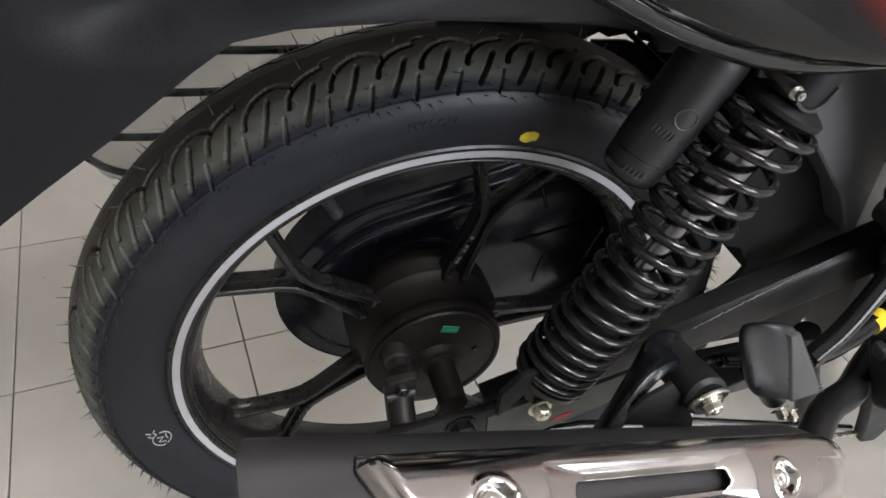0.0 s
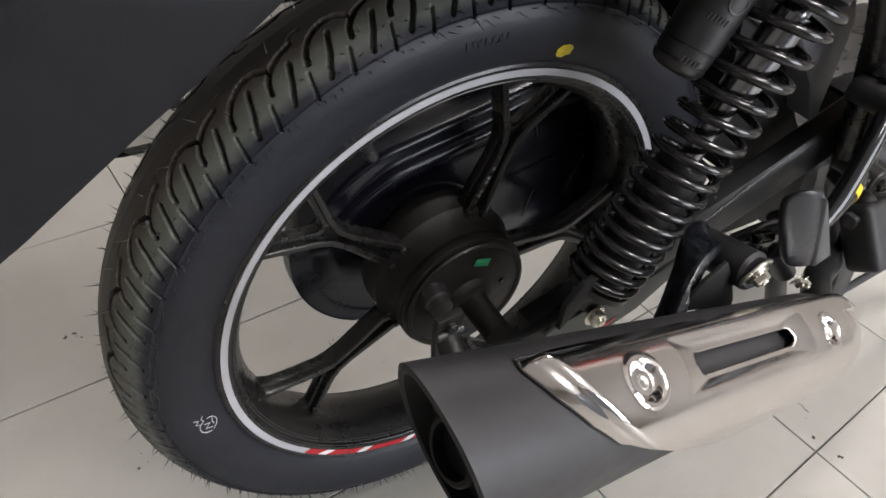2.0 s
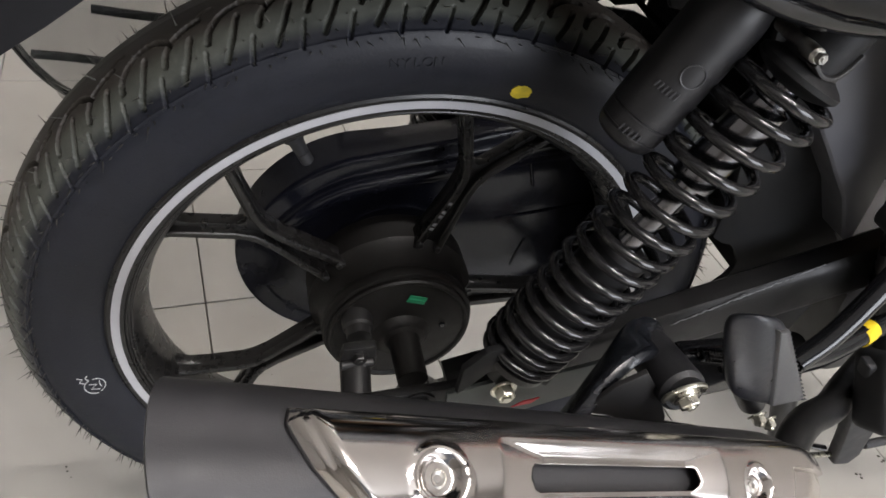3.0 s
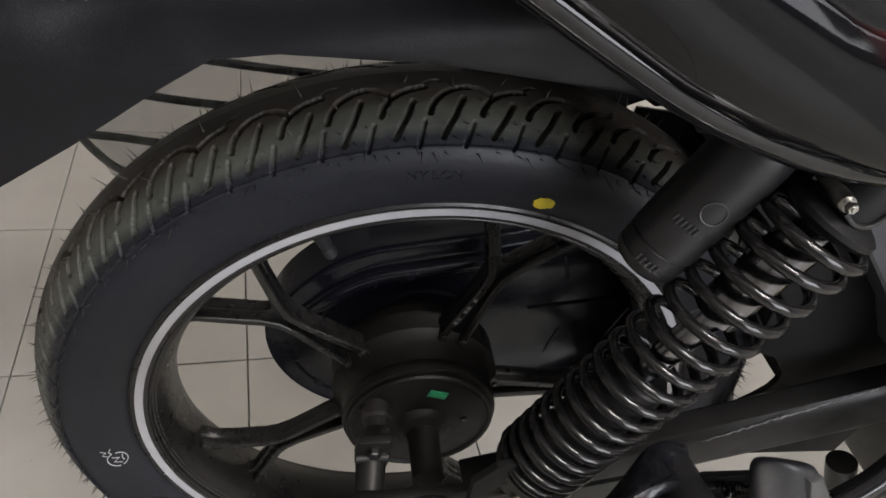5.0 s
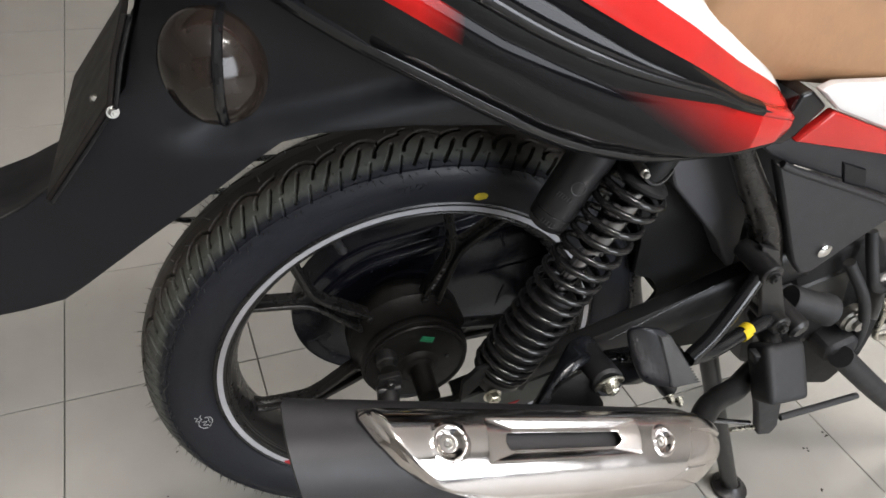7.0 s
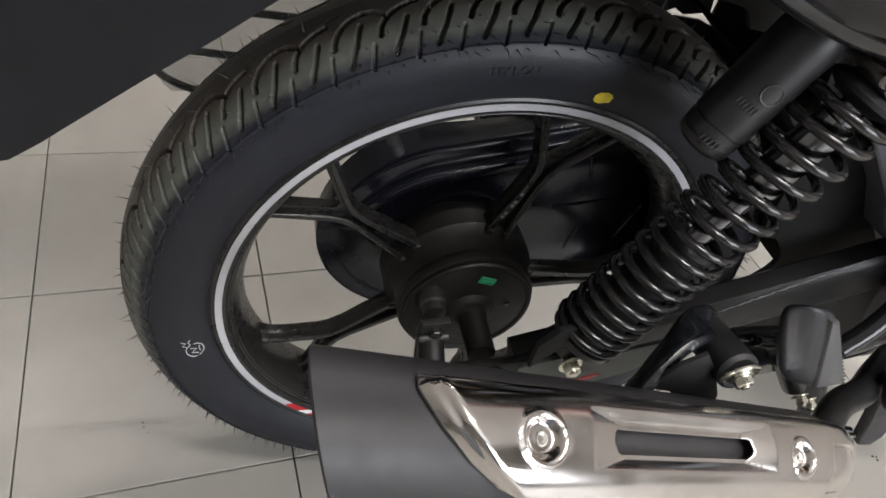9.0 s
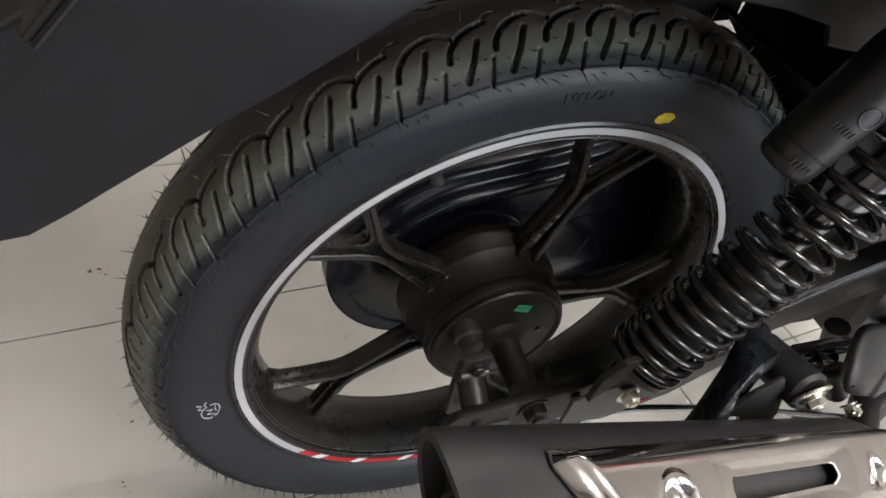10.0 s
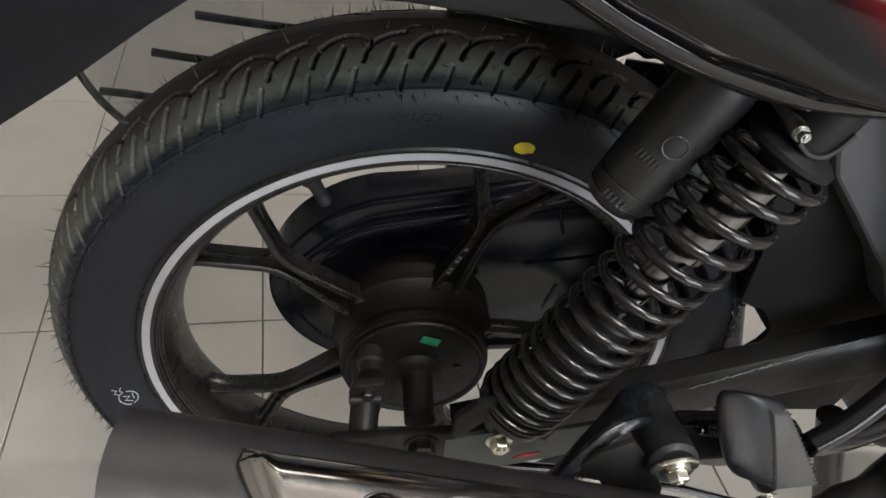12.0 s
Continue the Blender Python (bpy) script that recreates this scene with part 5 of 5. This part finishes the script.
        part("footrest_bolt", bm, ZINC, ob)
    # rider footrest
    bm = bmesh.new()
    box(bm, (0.396, -0.186, 0.056), (0.056, 0.070, 0.036), Matrix.Rotation(radians(51), 4, "X"), 0.009, 4)
    ob = bpart("rider_footrest", bm, SOFT_RUBBER, "black rubber rider footrest")
    bm = bmesh.new()
    rod(bm, (0.40, -0.12, 0.09), (0.392, -0.17, 0.078), 0.012)
    part("footrest_bar", bm, BLACK_SATIN, ob)
    bm = rod(bmesh.new(), (0.42, -0.12, 0.10), (0.428, -0.165, 0.094), 0.014, 0.004)
    part("footrest_knuckle", bm, BLACK_SATIN, ob)
    # brake pedal, its rod and spring, kick lever
    bm = prism(bmesh.new(), [(0.358, 0.080), (0.390, 0.078), (0.440, -0.005), (0.458, -0.035), (0.478, -0.085), (0.474, -0.104), (0.452, -0.100), (0.428, -0.050)], -0.178, -0.164, 0.004, 3)
    ob = bpart("brake_pedal", bm, SOFT_RUBBER, "black foot brake pedal arm")
    bm = tube(bmesh.new(), [(0.405, -0.170, -0.084), (0.462, -0.170, -0.092)], 0.003, 8)
    part("brake_rod_end", bm, ZINC, ob)
    bm = lathe(bmesh.new(), (0.484, -0.17, -0.080), (0.613, -0.17, -0.066), [(0, 0.003), (0.001, 0.0046), (0.128, 0.0046), (0.1295, 0.003)], 16)
    part("rod_sleeve", bm, SOFT_RUBBER, ob, "black rubber sleeve on the brake rod")
    bm = tube(bmesh.new(), smooth_path([(0.585, -0.135, -0.018), (0.68, -0.150, -0.092), (0.784, -0.152, -0.170), (0.90, -0.155, -0.262)], 6), 0.0165, 16)
    bpart("kick_lever", bm, SOFT_RUBBER, "black kick start lever")
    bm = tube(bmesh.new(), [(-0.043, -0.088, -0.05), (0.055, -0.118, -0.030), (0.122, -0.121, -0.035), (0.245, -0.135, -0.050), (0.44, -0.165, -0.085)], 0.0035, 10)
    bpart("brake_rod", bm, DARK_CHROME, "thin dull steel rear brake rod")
    # centre stand
    bm = bmesh.new()
    tube(bm, [(0.36, -0.11, 0.03), (0.411, -0.13, -0.086), (0.525, -0.142, -0.303)], 0.0125, 16)
    ob = bpart("centre_stand", bm, BLACK_SATIN, "black centre stand with round feet")
    bm = tube(bmesh.new(), [(0.40, 0.12, 0.0), (0.43, 0.13, -0.09), (0.525, 0.142, -0.303)], 0.0125, 16)
    part("stand_leg", bm, BLACK_SATIN, ob)
    for y in (-0.142, 0.142):
        bm = bmesh.new()
        lathe(bm, (0.527, y, -0.317), (0.527, y, 0), [(0, 0.026), (0.002, 0.028), (0.008, 0.028), (0.012, 0.020), (0.02, 0.013)], 28)
        part("stand_foot", bm, BLACK_SATIN, ob)
    # engine block ahead
    bm = box(bmesh.new(), (0.69, 0.03, 0.02), (0.24, 0.20, 0.2), Matrix.Rotation(radians(-10), 4, "Y"), 0.03, 4)
    ob = bpart("engine", bm, BLACK_CAST, "black cast engine casing with silver parts")
    bm = box(bmesh.new(), (0.53, -0.02, 0.02), (0.16, 0.14, 0.15), Matrix.Rotation(radians(-20), 4, "Y"), 0.025, 3)
    part("gearbox_cover", bm, BLACK_SATIN, ob, "black gearbox cover")
    bm = prism(bmesh.new(), [(0.45, 0.14), (0.50, 0.07), (0.545, 0.015), (0.585, -0.08), (0.625, -0.150), (0.690, -0.165), (0.725, -0.10), (0.715, -0.03), (0.66, 0.09), (0.60, 0.15)], -0.085, -0.03, 0.012, 3)
    part("crankcase_cover", bm, DEEP_BLACK, ob, "dark crankcase cover")
    bm = lathe(bmesh.new(), (0.450, -0.115, 0.098), (0.512, -0.13, 0.079), [(0, 0.016), (0.003, 0.0175), (0.05, 0.018), (0.056, 0.021), (0.064, 0.021), (0.066, 0.018), (0.067, 0.001)], 32)
    part("rubber_cap", bm, SOFT_RUBBER, ob, "black rubber cap")
    bm = lathe(bmesh.new(), (0.60, -0.10, 0.028), (0.60, -0.2, 0.028), [(0, 0.020), (0.012, 0.020), (0.015, 0.017), (0.018, 0.017), (0.020, 0.010), (0.026, 0.009)], 24)
    part("sprocket_boss", bm, DULL_STEEL, ob, "greasy steel boss")
    bm = tube(bmesh.new(), smooth_path([(0.605, -0.12, 0.125), (0.612, -0.125, 0.085), (0.628, -0.125, 0.05), (0.655, -0.12, -0.008), (0.70, -0.115, -0.02)], 6), 0.0042, 10)
    part("silver_bracket", bm, ZINC, ob, "silver wire bracket")
    bm = box(bmesh.new(), (0.665, -0.095, 0.055), (0.07, 0.04, 0.07), Matrix.Rotation(radians(-15), 4, "Y"), 0.014, 4)
    part("silver_casing", bm, ENGINE, ob, "silver cast engine side")
    for k in range(4):
        bm = box(bmesh.new(), (0.650 + 0.012 * k, -0.118, 0.045 + 0.006 * k), (0.0035, 0.014, 0.055), Matrix.Rotation(radians(-15), 4, "Y"), 0.001, 1)
        part("casing_fin", bm, ENGINE, ob)
    for pts in ([(0.56, -0.09, 0.17), (0.575, -0.11, 0.12), (0.60, -0.115, 0.09), (0.66, -0.11, 0.10)], [(0.54, -0.10, 0.13), (0.585, -0.12, 0.07), (0.62, -0.12, 0.0), (0.63, -0.115, -0.05)]):
        bm = tube(bmesh.new(), smooth_path(pts, 6), 0.0075, 12)
        part("rubber_hose", bm, SOFT_RUBBER, ob, "black rubber hose")
    bm = box(bmesh.new(), (0.60, -0.105, -0.02), (0.055, 0.045, 0.042), Matrix.Rotation(radians(-25), 4, "Y"), 0.016, 3)
    part("kick_boss", bm, SOFT_RUBBER, ob, "black kick shaft boss")
    bm = tube(bmesh.new(), smooth_path([(0.255, -0.238, 0.028), (0.288, -0.208, 0.034), (0.320, -0.190, 0.028), (0.358, -0.178, 0.024), (0.41, -0.150, 0.010), (0.55, -0.08, -0.02)], 6), 0.0135, 20)
    bpart("exhaust_pipe", bm, ARM_BLACK, "matt black exhaust pipe")
    bm = tube(bmesh.new(), smooth_path([(-0.05, -0.11, 0.42), (0.08, -0.112, 0.375), (0.2, -0.115, 0.355), (0.32, -0.115, 0.36)], 6), 0.012, 14)
    bpart("seat_rail", bm, BLACK_SATIN, "black tubular seat rail")
    bm = bmesh.new()
    rod(bm, (0.142, -0.12, 0.334), (0.1335, -0.162, 0.336), 0.004)
    hexbolt(bm, (0.1335, -0.162, 0.336), (0, -1, 0.1), 0.0030, 0.003, 1.2)
    bpart("shock_top_bolt", bm, DULL_STEEL, "zinc bolt at the head of the shock absorber")
    bm = strap(bmesh.new(), [(0.134, -0.160, 0.332), (0.141, -0.161, 0.327), (0.149, -0.161, 0.326), (0.155, -0.160, 0.330), (0.160, -0.159, 0.338)], (0, -1, 0), 0.004, 0.0015)
    bpart("hook", bm, BLACK_SATIN, "small black helmet hook by the shock absorber")



frame_parts()


def saree_guard():
    bm = bmesh.new()
    for pts in ([(-0.31, 0.16, 0.165), (-0.300, 0.16, 0.140), (-0.288, 0.16, 0.119), (-0.272, 0.16, 0.1015), (-0.252, 0.16, 0.0915), (-0.235, 0.16, 0.090), (-0.18, 0.16, 0.093), (-0.05, 0.16, 0.10)],
                [(-0.29, 0.16, 0.134), (-0.262, 0.16, 0.133), (-0.225, 0.16, 0.130), (-0.12, 0.16, 0.126)],
                [(-0.24, 0.16, 0.177), (-0.209, 0.16, 0.1745), (-0.169, 0.16, 0.173), (-0.05, 0.16, 0.170)],
                [(-0.20, 0.16, 0.215), (-0.165, 0.16, 0.213), (-0.106, 0.16, 0.211), (0.0, 0.16, 0.212)]):
        tube(bm, smooth_path(pts, 6), 0.0038, 10)
    ob = bpart("leg_guard", bm, BLACK_GLOSS, "black tubular leg guard in a clear plastic wrap")
    rnd = random.Random(21)
    ph = [rnd.uniform(0, 6.28) for _ in range(8)]
    P = []
    for i in range(41):
        row = []
        for j in range(17):
            u, v = i / 40, j / 16
            x = -0.296 + 0.29 * u
            z0 = float(np.interp(x, [-0.296, -0.288, -0.272, -0.252, -0.235, 0.0], [0.135, 0.119, 0.1015, 0.0915, 0.090, 0.100]))
            z = z0 + (0.245 + 0.03 * u - z0) * v
            y = 0.152 - 0.012 * math.sin(math.pi * v) + 0.004 * math.sin(34 * u + 5 * v + ph[0]) + 0.003 * math.sin(61 * u - 9 * v + ph[1]) + 0.002 * math.sin(90 * u + 17 * v + ph[2])
            row.append((x + 0.006 * math.sin(7 * v + ph[3]), y, z + 0.003 * math.sin(40 * u + ph[4])))
        P.append(row)
    bm = bmesh.new()
    grid_mesh(bm, P)
    part("plastic_wrap", bm, CLEAR_WRAP, ob, "crumpled clear plastic wrap", sharp=60)


saree_guard()


# ---- floor tiles, last ----
def tiles():
    one = box(bmesh.new(), (0, 0, -0.005), (TILE_W - 0.0018, TILE_W - 0.0018, 0.01), None, 0.0008, 1)
    me = bpy.data.meshes.new("tile")
    one.to_mesh(me)
    one.free()
    me.materials.append(TILE)
    rnd = random.Random(7)
    for i in range(-8, 8):
        for j in range(-8, 8):
            c = corner + spin @ Vector(((i + 0.5) * TILE_W, (j + 0.5) * TILE_W, 0))
            ob = new("tile", me)
            ob.parent = floor
            ob.matrix_basis = Matrix.Translation(c + Vector((0, 0, rnd.uniform(-0.0004, 0)))) @ spin @ Matrix.Rotation(rnd.choice((0, 1, 2, 3)) * math.pi / 2, 4, "Z")


tiles()



def outer_tiles():
    """The tiles far from the motorcycle, joined."""
    co, faces = [], []
    g = 0.0009
    for i in range(-14, 14):
        for j in range(-14, 14):
            if -8 <= i < 8 and -8 <= j < 8:
                continue
            q = [corner + spin @ Vector((x, y, 0)) for x, y in ((i * TILE_W + g, j * TILE_W + g), ((i + 1) * TILE_W - g, j * TILE_W + g), ((i + 1) * TILE_W - g, (j + 1) * TILE_W - g), (i * TILE_W + g, (j + 1) * TILE_W - g))]
            if max(max(abs(p.x), abs(p.y)) for p in q) > 4.0:
                continue
            k = len(co)
            co += [tuple(p) for p in q] + [(p.x, p.y, -0.01) for p in q]
            faces += [(k, k + 1, k + 2, k + 3)] + [(k + a, k + 4 + a, k + 4 + (a + 1) % 4, k + (a + 1) % 4) for a in range(4)]
    me = bpy.data.meshes.new("outer_tiles")
    me.from_pydata(co, [], faces)
    me.materials.append(TILE)
    ob = new("outer_tiles", me)
    ob.parent = floor
    tagged(ob, "cream floor tiles towards the walls", kind="stuff")


outer_tiles()


def floor_dirt():
    """Dark chips, a few crumbs and a hairline crack on the tiles."""
    rnd = random.Random(44)
    bm = bmesh.new()
    spots = ((0.51, -0.246, 3.5), (0.52, -0.286, 3), (0.469, -0.174, 2.5), (-0.351, 0.36, 3), (-0.337, 0.362, 2), (-0.322, 0.044, 2), (-0.03, 0.202, 2.5), (-0.309, 0.118, 2), (0.688, -0.181, 3), (0.714, -0.106, 5), (0.777, -0.093, 4))
    flakes = [(x + rnd.gauss(0, 0.004 * k), y + rnd.gauss(0, 0.004 * k), r * rnd.uniform(0.4, 1.1) * 0.001) for x, y, r in spots for k in range(3)]
    flakes += [(rnd.uniform(-0.6, 1.0), rnd.uniform(-0.7, 0.6), rnd.uniform(0.3, 0.9) * 0.001) for _ in range(110)]
    for x, y, r in flakes:
        turn, n = rnd.uniform(0, 6), rnd.randint(5, 7)
        rim = [(x + r * rnd.uniform(0.6, 1.2) * math.cos(turn + 6.283 * k / n), y + r * rnd.uniform(0.5, 0.9) * math.sin(turn + 6.283 * k / n)) for k in range(n)]
        low = [bm.verts.new((a, b, 0.0)) for a, b in rim]
        top = [bm.verts.new((x + (a - x) * 0.7, y + (b - y) * 0.7, 0.0007)) for a, b in rim]
        bm.faces.new(top)
        for k in range(n):
            bm.faces.new((low[k], low[(k + 1) % n], top[(k + 1) % n], top[k]))
    a, b = Vector((0.548, -0.114, 0.0)), Vector((0.541, -0.214, 0.0))
    tube(bm, [a.lerp(b, k / 24) + Vector((rnd.uniform(-0.0025, 0.0025), 0, 0)) for k in range(25)], 0.0005, 5)
    ob = link("floor_dirt", bm, DIRT)
    tagged(ob, "dark chips, crumbs and a hairline crack on cream tiles", kind="stuff")


floor_dirt()
